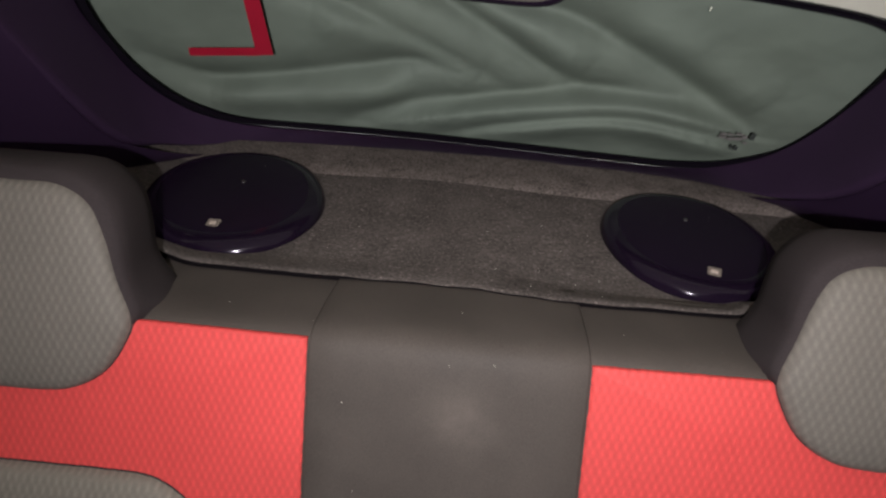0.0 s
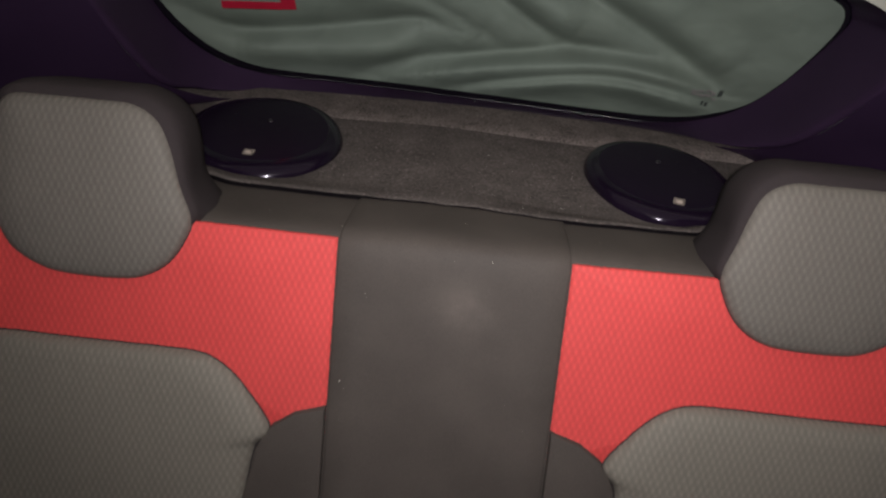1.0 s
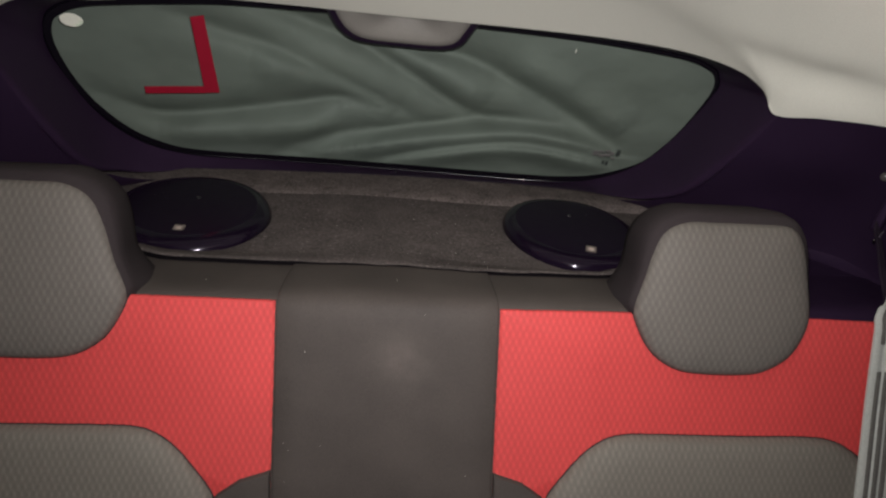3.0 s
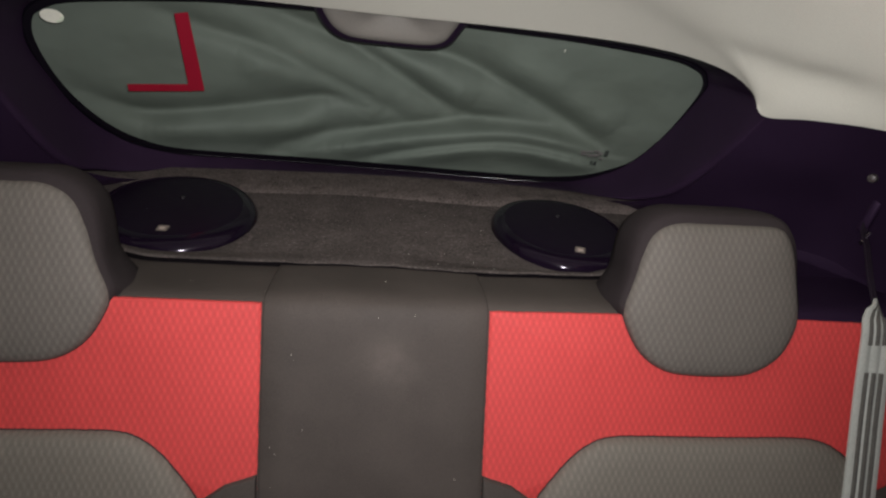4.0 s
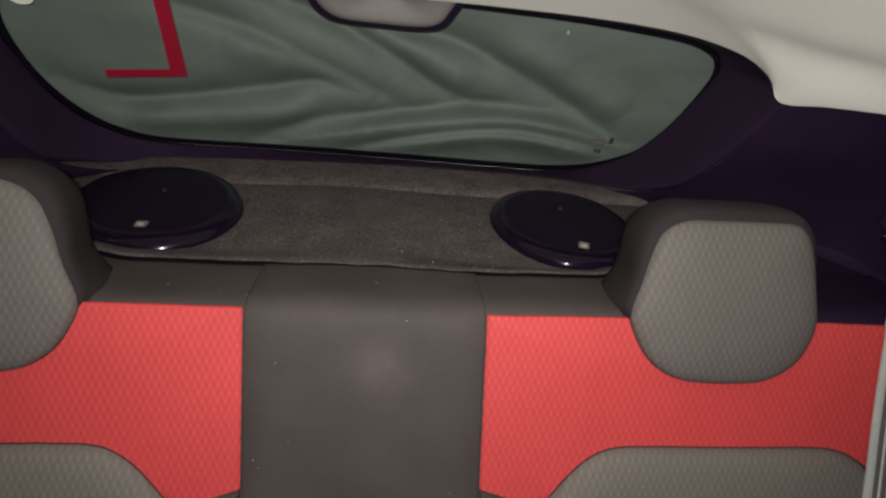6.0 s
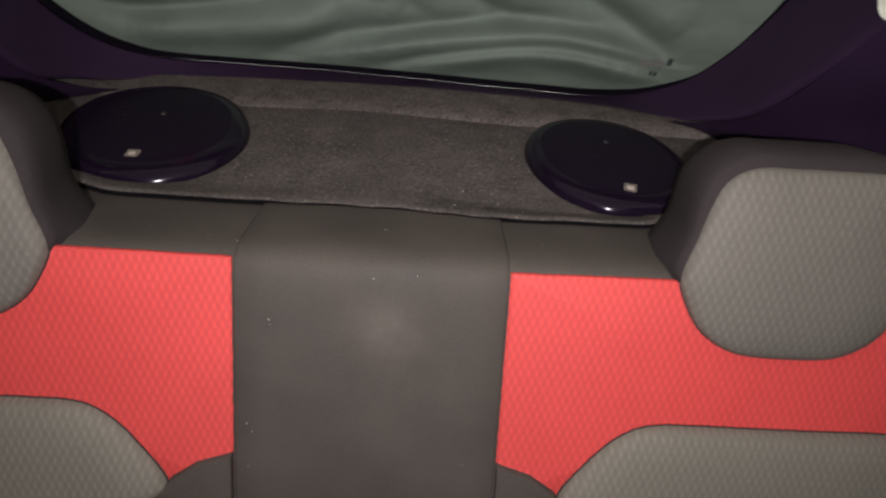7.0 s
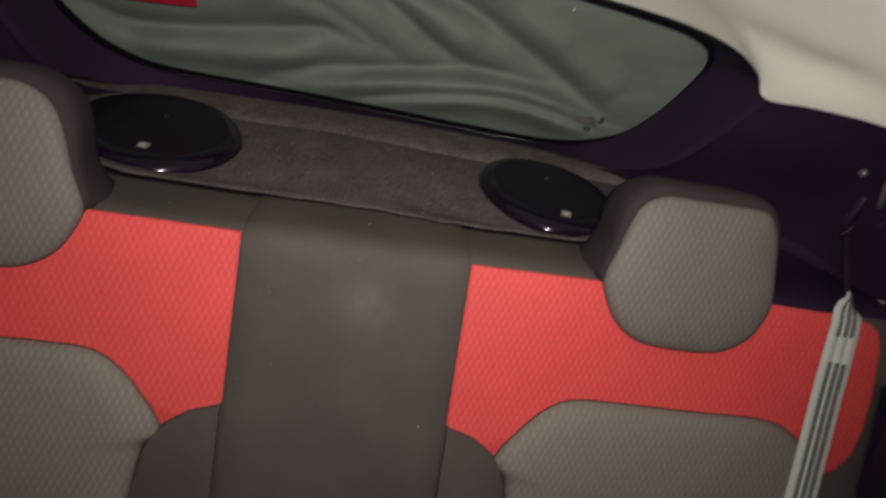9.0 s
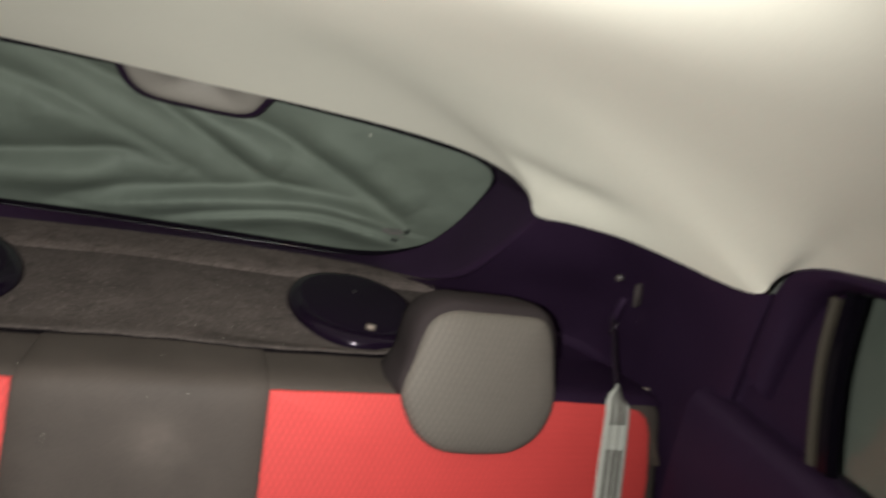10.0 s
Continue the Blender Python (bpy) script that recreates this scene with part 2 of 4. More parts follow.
def cushion(outline, levels, belly=0.0):
    """A padded panel: rings of the outline (x, s), each scaled about its middle and lifted."""
    cx = sum(p[0] for p in outline) / len(outline)
    cs = sum(p[1] for p in outline) / len(outline)
    rows = []
    for scale_x, lift in levels:
        rows.append([on_seat(cx + (p[0] - cx) * scale_x, cs + (p[1] - cs) * scale_x, lift + belly * (1 - scale_x)) for p in outline])
    return skin(rows, closed=True, cap_last=True)


# ---- shell of the car ----
def roof_z(x, y):
    """Height of the headliner, away from its edge."""
    return 1.308 - 0.13 * (abs(x) / 0.62) ** 3.5 - 0.125 * max(0.0, (y + 0.25) / 0.62) ** 2.2


# the headliner's edge, from the middle of the tailgate round to the front
EDGE = [(0.0, 0.338, 1.175), (0.15, 0.330, 1.171), (0.28, 0.303, 1.166), (0.37, 0.258, 1.158), (0.425, 0.212, 1.143),
        (0.455, 0.190, 1.121), (0.472, 0.182, 1.094), (0.500, 0.130, 1.100), (0.535, 0.065, 1.105), (0.568, 0.000, 1.102),
        (0.595, -0.070, 1.098), (0.607, -0.106, 1.103), (0.611, -0.116, 1.124), (0.617, -0.138, 1.144), (0.620, -0.190, 1.158),
        (0.620, -0.260, 1.165), (0.620, -0.500, 1.172), (0.620, -0.900, 1.172), (0.620, -1.500, 1.150)]


def left_lift(x):
    """How much higher the headliner's edge runs on the left than on the right."""
    u = max(0.0, min(1.0, (x - 0.36) / 0.11))
    return 0.018 * min(1.0, x / 0.25) + 0.026 * u * u * (3 - 2 * u)


def build_headliner():
    bm = bmesh.new()
    edges = {}
    for side in (-1, 1):
        edges[side] = []
        for ex, ey, ez in spline(EDGE, 160):
            back = max(0.0, min(1.0, (ey + 0.11) / 0.10))
            edges[side].append((ex, ey, ez + (left_lift(ex) * back if side == -1 else 0.0)))
    whole = [(-ex, ey, ez) for ex, ey, ez in reversed(edges[-1])] + edges[1][1:]
    plan = np.array([(ex, ey) for ex, ey, ez in whole])
    # the edge's corners show at the very edge alone
    even = np.array([ez - roof_z(ex, ey) for ex, ey, ez in whole])
    near = even.copy()
    for _ in range(3):
        even = np.array([even[max(0, i - 9):i + 10].mean() for i in range(len(whole))])
    for side in (-1, 1):
        edge = edges[side]
        vs = []
        for ex, ey, ez in edge:
            cy = ey if ey < -0.12 else -0.12 + (ey + 0.12) * 0.25
            row = []
            for i in range(41):
                f = (i / 40) ** 1.6
                x, y = ex * (1 - f), ey + (cy - ey) * f
                away = np.hypot(plan[:, 0] - side * x, plan[:, 1] - y) + 1e-6
                d = float((away ** -6).sum() ** (-1 / 6))
                share = np.exp(-((away - away.min()) / (0.003 + 0.60 * d)) ** 2)
                share /= share.sum()
                around, close = float((share * even).sum()), float((share * near).sum())
                z = roof_z(x, y) + around * math.exp(-(d / 0.085) ** 1.3) + (close - around) * math.exp(-(d / 0.034) ** 1.3)
                if i == 0:
                    z = ez
                # soft dent above the pillar, running forward from the tailgate's corner
                z += 0.012 * math.exp(-((d - 0.027) / 0.013) ** 2) * math.exp(-((y - 0.105) / 0.065) ** 2) * max(0.0, min(1.0, (ex - 0.40) / 0.07))
                row.append(bm.verts.new((side * x, y, z)))
            vs.append(row)
        for a, b in zip(vs, vs[1:]):
            for i in range(40):
                bm.faces.new((a[i], a[i + 1], b[i + 1], b[i]))
    bmesh.ops.remove_doubles(bm, verts=bm.verts, dist=3e-4)
    bmesh.ops.dissolve_degenerate(bm, dist=1e-5, edges=bm.edges[:])
    ob = link("ceiling", bm, M_LINER, sharp=80)
    tagged(ob, "pale beige fabric headliner under the car roof", "headliner", kind="structure")


build_headliner()

# glass outline of the tailgate (x, z), from the bottom middle round to the right, over the top and back
SILL = [(0.0, 0.912), (0.136, 0.908), (0.25, 0.909), (0.298, 0.913), (0.340, 0.922), (0.372, 0.936), (0.410, 0.964), (0.434, 1.002), (0.448, 1.036),
        (0.459, 1.075), (0.463, 1.100), (0.459, 1.117), (0.446, 1.129), (0.407, 1.141), (0.296, 1.153), (0.18, 1.160), (0.0, 1.168),
        (-0.12, 1.172), (-0.26, 1.175), (-0.40, 1.170), (-0.450, 1.156), (-0.468, 1.134), (-0.471, 1.100), (-0.463, 1.056), (-0.446, 1.016),
        (-0.420, 0.981), (-0.388, 0.957), (-0.342, 0.939), (-0.242, 0.928), (-0.12, 0.919)]


def lean(x):
    """The car stands a little lower on one side."""
    return -0.024 * x


def pane_y(x, z):
    return 0.535 - 0.40 * x * x - 0.55 * (z - 0.918)


def sill_loop(grow=0.0, n=150):
    loop = [(p.x, p.z) for p in spline([(x, 0, z) for x, z in SILL], n, closed=True)]
    out = []
    for i, (x, z) in enumerate(loop):
        a, b = loop[i - 1], loop[(i + 1) % len(loop)]
        tx, tz = b[0] - a[0], b[1] - a[1]
        d = math.hypot(tx, tz) or 1
        out.append((x + tz / d * grow, z - tx / d * grow))
    return out


def on_pane(x, z, off=0.0):
    return Vector((x, pane_y(x, z) - off * 0.88, z + off * 0.48))


def off_pane(x, z, off):
    """A point that stands off the pane, squarely, into the car."""
    return Vector((x, pane_y(x, z) - off * 0.876, z - off * 0.482))


def build_tailgate():
    gate = empty_thing("window_1", "tinted rear window in a dark plastic tailgate surround", "window", kind="structure")
    # the pane: the outline drawn together in rings towards the middle
    loop = sill_loop(0.004)
    rows = []
    for k in (1.0, 0.8, 0.6, 0.4, 0.2, 0.01):
        rows.append([on_pane(x * k, 1.04 + (z - 1.04) * k) for x, z in loop])
    pane = part("pane", skin(rows, closed=True, cap_last=True), M_PANE, gate, "tinted glass pane")
    pane.visible_shadow = False
    face_towards(pane, Vector((0, -1, 0)))
    # black printed border of the glass, wider along the bottom, and a slim rubber lip round it
    inner, outer_edge = [], []
    for (x, z), (x2, z2), (x3, z3) in zip(sill_loop(-0.0052), sill_loop(0.0008), sill_loop(0.0105)):
        up = max(0.0, min(1.0, (z - 0.915) / 0.05))
        up *= 1 - 0.65 * max(0.0, min(1.0, (-x - 0.25) / 0.12))
        inner.append(off_pane(x + (x2 - x) * up, z + (z2 - z) * up, 0.0008))
        outer_edge.append(off_pane(x3, z3, 0.0008))
    part("glass_border", skin([inner, [p.lerp(q, 0.5) for p, q in zip(inner, outer_edge)], outer_edge], closed=True), M_BORDER, gate, "black printed glass border")
    seal_rows = []
    for a in (-1.2, -0.4, 0.0, 0.4, 0.8, 1.2, 1.57, 1.95, 2.35, 2.75, 3.1416, 3.7):
        seal_rows.append([off_pane(x, z, 0.0012 + 0.0013 * math.sin(a)) for x, z in sill_loop(0.0066 + 0.0013 * math.cos(a))])
    part("seal", skin(seal_rows, closed=True), M_RUBBER, gate, "glossy black rubber seal")
    # plastic surround from the seal to the pillar, both sides
    inner_r = [(0.0, 0.9025), (0.12, 0.8995), (0.22, 0.8990), (0.30, 0.905), (0.352, 0.919), (0.402, 0.951), (0.438, 1.006), (0.467, 1.092), (0.463, 1.119), (0.449, 1.133),
               (0.41, 1.145), (0.32, 1.155), (0.16, 1.165), (0.0, 1.172)]
    inner_l = [(0.0, 0.9025), (0.12, 0.9085), (0.22, 0.917), (0.30, 0.922), (0.352, 0.931), (0.407, 0.955), (0.450, 1.006), (0.476, 1.090), (0.473, 1.132), (0.455, 1.160),
               (0.41, 1.175), (0.32, 1.180), (0.16, 1.178), (0.0, 1.172)]
    outer = [(0.0, 0.478, 0.9085), (0.12, 0.472, 0.9085), (0.22, 0.463, 0.9085), (0.315, 0.440, 0.909), (0.368, 0.410, 0.911), (0.410, 0.365, 0.922), (0.446, 0.292, 0.965),
             (0.477, 0.182, 1.092), (0.459, 0.190, 1.122), (0.429, 0.212, 1.146), (0.374, 0.258, 1.161), (0.284, 0.306, 1.169), (0.15, 0.334, 1.174), (0.0, 0.342, 1.178)]
    for side in (1, -1):
        a = spline([on_pane(side * (x + 0.001), z, 0.003) for x, z in (inner_r if side == 1 else inner_l)], 70)
        b = spline([(side * (x + (0.014 if side == -1 and 0.30 < x < 0.43 and z < 0.95 else 0.0)), y + (0.024 * min(1.0, (x / 0.30) ** 1.3) if side == -1 and x < 0.43 and z < 0.95 else 0.0), z + (left_lift(x) * max(0.0, min(1.0, (z - 1.06) / 0.04)) if side == -1 else 0.0)) for x, y, z in outer], 70)
        rows = []
        for k in range(25):
            f = 1 - (1 - k / 24) ** 1.5
            row = []
            for i, (p, q) in enumerate(zip(a, b)):
                u = i / 69
                m = p.lerp(q, f)
                # it swells to a rounded crest near its outer edge, beside the pillar
                along = max(0.0, min(1.0, (u - 0.20) / 0.15)) * max(0.0, min(1.0, 1 - (u - 0.47) / 0.08))
                rise = min(1.0, f / 0.90)
                swell = 0.010 * along * rise ** 1.5 * math.sqrt(max(0.0, 1 - (max(0.0, f - 0.90) / 0.10) ** 2))
                m += Vector((-side * swell, -swell * 0.20, 0))
                row.append(m)
            rows.append(row)
        # rolled outer lip
        for dx, dy in ((0.0012, 0.002), (0.0020, 0.006), (0.0020, 0.012)):
            rows.append([q + Vector((side * dx, dy, 0)) for q in rows[24]])
        part("surround", skin(rows, thick=0.0), M_SURROUND, gate, "dark moulded plastic surround")
    return gate


build_tailgate()


def build_pillars():
    """Side trim between the tailgate and the rear door, with a moulded ledge."""
    ring = [(0.370, 0.410, 0.905), (0.413, 0.363, 0.922), (0.447, 0.294, 0.965), (0.465, 0.222, 1.038), (0.478, 0.183, 1.096)]
    one = [(0.47, 0.36, 0.880), (0.52, 0.255, 0.925), (0.530, 0.200, 0.985), (0.520, 0.150, 1.045), (0.503, 0.128, 1.101)]
    two = [(0.600, 0.170, 0.860), (0.605, 0.160, 0.925), (0.597, 0.135, 0.985), (0.577, 0.095, 1.045), (0.538, 0.063, 1.106)]
    three = [(0.635, 0.050, 0.820), (0.628, 0.035, 0.900), (0.618, 0.020, 0.975), (0.602, 0.006, 1.045), (0.571, -0.002, 1.103)]
    four = [(0.645, -0.06, 0.780), (0.636, -0.075, 0.880), (0.628, -0.085, 0.970), (0.618, -0.095, 1.045), (0.609, -0.106, 1.104)]
    five = [(0.655, -0.07, 0.780), (0.650, -0.085, 0.880), (0.642, -0.095, 0.970), (0.632, -0.105, 1.045), (0.622, -0.116, 1.112)]
    six = [(0.675, -0.100, 0.780), (0.670, -0.115, 0.880), (0.662, -0.125, 0.970), (0.655, -0.135, 1.045), (0.648, -0.150, 1.128)]
    for side, name in ((1, "pillar_right"), (-1, "pillar_left")):
        cols = []
        for curve in (ring, one, two, three, four, five, six):
            lift = left_lift(0.5) if side == -1 and curve not in (four, five, six) else 0.0
            cols.append(spline([(side * x, y, z + lift * max(0.0, min(1.0, (z - 0.99) / 0.10))) for x, y, z in curve], 30))
        rows = [spline([c[i] for c in cols], 60) for i in range(30)]
        ob = link(name, skin(rows), M_TRIM)
        tagged(ob, "dark moulded plastic pillar trim beside the rear seat", "pillar trim", kind="structure")


build_pillars()


def build_doors():
    """Rear doors: upper frame, quarter panel with a dull seal strip, glass, and the panel below."""
    for side, name in ((1, "door_1"), (-1, "door_2")):
        door = empty_thing(name, "closed rear car door with dark trim and tinted window", "car door", kind="structure")

        def S(pts):
            return [Vector((side * x, y, z)) for x, y, z in pts]
        # rounded upper frame
        top = [(0.632, -0.100, 1.02), (0.626, -0.108, 1.075), (0.620, -0.114, 1.112), (0.618, -0.128, 1.138), (0.619, -0.155, 1.152), (0.622, -0.200, 1.160),
               (0.622, -0.300, 1.166), (0.622, -0.600, 1.172), (0.622, -1.0, 1.172), (0.622, -1.5, 1.150)]
        low = [(0.640, -0.135, 0.99), (0.638, -0.140, 1.06), (0.636, -0.148, 1.10), (0.634, -0.158, 1.121), (0.634, -0.175, 1.134), (0.634, -0.205, 1.142),
               (0.634, -0.300, 1.148), (0.634, -0.600, 1.152), (0.634, -1.0, 1.152), (0.634, -1.5, 1.130)]
        a, b = spline(S(top), 70), spline(S(low), 70)
        rows = [[p + Vector((side * 0.014, 0, 0.022)) for p in a], a]
        for f, o in ((0.15, -0.008), (0.5, -0.012), (0.85, -0.008), (1.0, 0.0), (1.0, 0.02)):
            rows.append([p.lerp(q, f) + Vector((side * o, 0, 0)) for p, q in zip(a, b)])
        part("window_frame", skin(rows), M_TRIM, door, "dark plastic door frame")
        # fixed corner panel behind the glass
        panel = [[Vector((side * (0.640 + 0.010 * g), -0.10 - (0.075 + 0.05 * (1 - g)) * f, 0.90 + 0.245 * g)) for f in (0, 0.25, 0.5, 0.75, 1)] for g in
                 (0, 0.2, 0.4, 0.6, 0.8, 1.0)]
        part("corner_panel", skin(panel), M_TRIM, door)
        strip = skin([[Vector((side * (0.628 + o), y + dy, z)) for o, dy in ((0.012, 0.0055), (0.002, 0.004), (0, 0), (0.002, -0.004), (0.012, -0.0055))]
                      for y, z in spline_yz([(-0.172, 1.128), (-0.182, 1.06), (-0.206, 0.98), (-0.230, 0.92)], 16)])
        part("seal_strip", strip, M_STRIPE, door, "dull grey glass run strip")
        rub = skin([[Vector((side * (0.630 + o), y + dy, z)) for o, dy in ((0.015, 0.008), (0, 0.0055), (0, -0.0055), (0.015, -0.008))]
                    for y, z in spline_yz([(-0.187, 1.138), (-0.197, 1.06), (-0.221, 0.98), (-0.245, 0.92)], 16)])
        part("glass_channel", rub, M_RUBBER, door)
        glass = skin([[Vector((side * 0.645, y, z)) for z in (0.88, 0.95, 1.02, 1.09, 1.155)] for y in (-0.19, -0.5, -0.9, -1.5)])
        g = part("pane", glass, M_PANE, door, "tinted glass pane")
        g.visible_shadow = False
        face_towards(g, Vector((-side, 0, 0)))
        # waist and lower panel
        waist = []
        for y, zt in ((-0.06, 0.966), (-0.12, 0.965), (-0.20, 0.963), (-0.30, 0.959), (-0.60, 0.950), (-1.0, 0.940), (-1.5, 0.93)):
            waist.append([Vector((side * x, y, z)) for x, z in ((0.66, zt - 0.002), (0.630, zt), (0.615, zt - 0.006), (0.606, zt - 0.02), (0.610, zt - 0.12),
                                                                 (0.625, 0.70), (0.66, 0.62), (0.655, 0.45), (0.67, 0.22))])
        part("door_panel", skin(waist), M_TRIM, door, "dark moulded lower door panel")


def spline_yz(points, n):
    return [(p.x, p.y) for p in spline([(y, z, 0) for y, z in points], n)]


build_doors()


def build_closing():
    """Floor, front and outer walls that close the car."""
    tagged(link("floor", box(-0.72, 0.72, -1.62, 0.70, 0.16, 0.20, 0.005), M_FLOOR), "dark carpeted car floor", "floor", kind="structure")
    tagged(link("wall_front", box(-0.72, 0.72, -1.66, -1.55, 0.20, 1.33, 0.01), M_TRIM), "plain dark front of the cabin", "wall", kind="structure")
    tagged(link("wall_rear", box(-0.66, 0.66, 0.545, 0.60, 0.20, 0.885, 0.01), M_TRIM), "plain dark tailgate below the window", "wall", kind="structure")
    for side, name in ((1, "wall_right"), (-1, "wall_left")):
        x0, x1 = sorted((side * 0.665, side * 0.70))
        tagged(link(name, box(x0, x1, -0.10, 0.60, 0.20, 0.90, 0.006), M_TRIM), "plain dark quarter panel", "wall", kind="structure")


build_closing()


# ---- the cloth cover outside, in folds ----
VALLEYS = [
    (0.024, 0.013, [(-0.36, 1.165), (-0.289, 1.138), (-0.199, 1.110), (-0.108, 1.068), (-0.035, 1.033), (0.044, 0.990)]),
    (0.036, 0.014, [(-0.25, 1.185), (-0.168, 1.162), (-0.071, 1.126), (0.020, 1.076), (0.109, 1.022), (0.181, 1.001)]),
    (0.036, 0.014, [(-0.08, 1.150), (0.000, 1.125), (0.108, 1.111), (0.205, 1.071), (0.322, 1.011), (0.400, 0.965)]),
    (0.034, 0.012, [(-0.480, 1.040), (-0.407, 0.996), (-0.318, 0.996), (-0.185, 1.015), (-0.101, 1.029), (-0.026, 1.008)]),
    (0.026, 0.010, [(-0.230, 0.915), (-0.114, 0.958), (-0.015, 0.974), (0.103, 0.994), (0.190, 1.006), (0.32, 1.000)]),
    (0.012, 0.009, [(-0.10, 0.895), (0.02, 0.930), (0.12, 0.952), (0.20, 0.963), (0.28, 0.965), (0.37, 0.946)]),
]
ROLLS = [
    (0.020, 0.011, [(-0.156, 0.916), (-0.025, 0.948), (0.086, 0.970), (0.203, 0.984), (0.301, 0.978), (0.384, 0.955)]),
    (0.011, 0.007, [(-0.035, 0.902), (0.069, 0.930), (0.169, 0.950), (0.249, 0.954), (0.330, 0.943), (0.393, 0.926)]),
    (0.012, 0.035, [(-0.24, 1.09), (-0.12, 1.06), (0.00, 1.01)]),
    (0.014, 0.030, [(-0.06, 1.145), (0.06, 1.085), (0.15, 1.03)]),
    (0.010, 0.030, [(0.18, 1.11), (0.29, 1.06), (0.39, 1.00)]),
    (0.012, 0.025, [(-0.40, 0.965), (-0.24, 0.965), (-0.10, 0.985)]),
]


def build_cover():
    def lanes(table):
        return [(a, w, np.array([(p.x, p.y) for p in spline([(x, z, 0) for x, z in pts], 60)])) for a, w, pts in table]
    val, rol = lanes(VALLEYS), lanes(ROLLS)
    nx, nz = 260, 110
    xs, zs = np.linspace(-0.66, 0.66, nx), np.linspace(0.84, 1.28, nz)
    rows = []
    for z in zs:
        row = []
        for x in xs:
            h = 0.0
            for a, w, line in val:
                d = np.hypot(line[:, 0] - x, line[:, 1] - z)
                i = int(d.argmin())
                fade = min(1.0, (min(i, 59 - i) + 2) / 14)
                h -= 1.7 * a * fade * math.exp(-math.hypot(d[i], 0.009) / w)
            for a, w, line in rol:
                d = np.hypot(line[:, 0] - x, line[:, 1] - z)
                i = int(d.argmin())
                fade = min(1.0, (min(i, 59 - i) + 2) / 14)
                wide = w if z > line[i, 1] or w > 0.02 else w * 3.5
                h += 1.5 * a * fade * math.exp(-(d[i] / wide) ** 2)
            h += 0.006 * noise.noise(Vector((x * 7, z * 12, 3.1))) + 0.0018 * noise.noise(Vector((x * 22, z * 30, 7.7))) + 0.0009 * noise.noise(Vector((x * 70, z * 80, 1.9)))
            row.append(Vector((x, pane_y(x, z) + 0.052 + 0.08 * (z - 0.918) - h, z)))
        rows.append(row)
    ob = link("backdrop", skin(rows), M_COVER, sharp=80)
    tagged(ob, "grey-green cloth car cover in folds behind the rear window", "car cover", kind="structure")
    # the same cover hangs past the side windows
    for side, name in ((1, "backdrop_right"), (-1, "backdrop_left")):
        rows = []
        for z in np.linspace(0.60, 1.30, 40):
            rows.append([Vector((side * (0.735 + 0.018 * noise.noise(Vector((y * 6, z * 5, 1.3 * side))) + 0.012 * math.sin(y * 21 + z * 9)), y, z)) for y in np.linspace(0.0, -1.6, 80)])
        ob = link(name, skin(rows), M_COVER, sharp=80)
        tagged(ob, "grey-green cloth car cover hanging outside the door window", "car cover", kind="structure")


build_cover()


# ---- rear seat ----
def seat_profile(lift=0.0):
    """Side profile of the backrest, from low on its front over the top to behind: points (y, z) raised by lift."""
    pts = []
    for s in (0.52, 0.44, 0.36, 0.28, 0.20, 0.12, 0.06, 0.03, 0.012):
        p = on_seat(0, s, lift)
        pts.append((p.y, p.z))
    for y, z, ny, nz in ((0.001, 0.8985, -0.8, 0.6), (0.0065, 0.9030, -0.45, 0.9), (0.014, 0.9052, -0.15, 1.0), (0.024, 0.9056, 0.05, 1.0), (0.040, 0.9045, 0.05, 1), (0.060, 0.9024, 0.05, 1), (0.085, 0.8994, 0.1, 1), (0.104, 0.8972, 0.1, 1), (0.126, 0.8958, 0.4, 0.9), (0.1290, 0.884, 1, 0.3)):
        pts.append((y + ny * lift, z + nz * lift))
    return pts


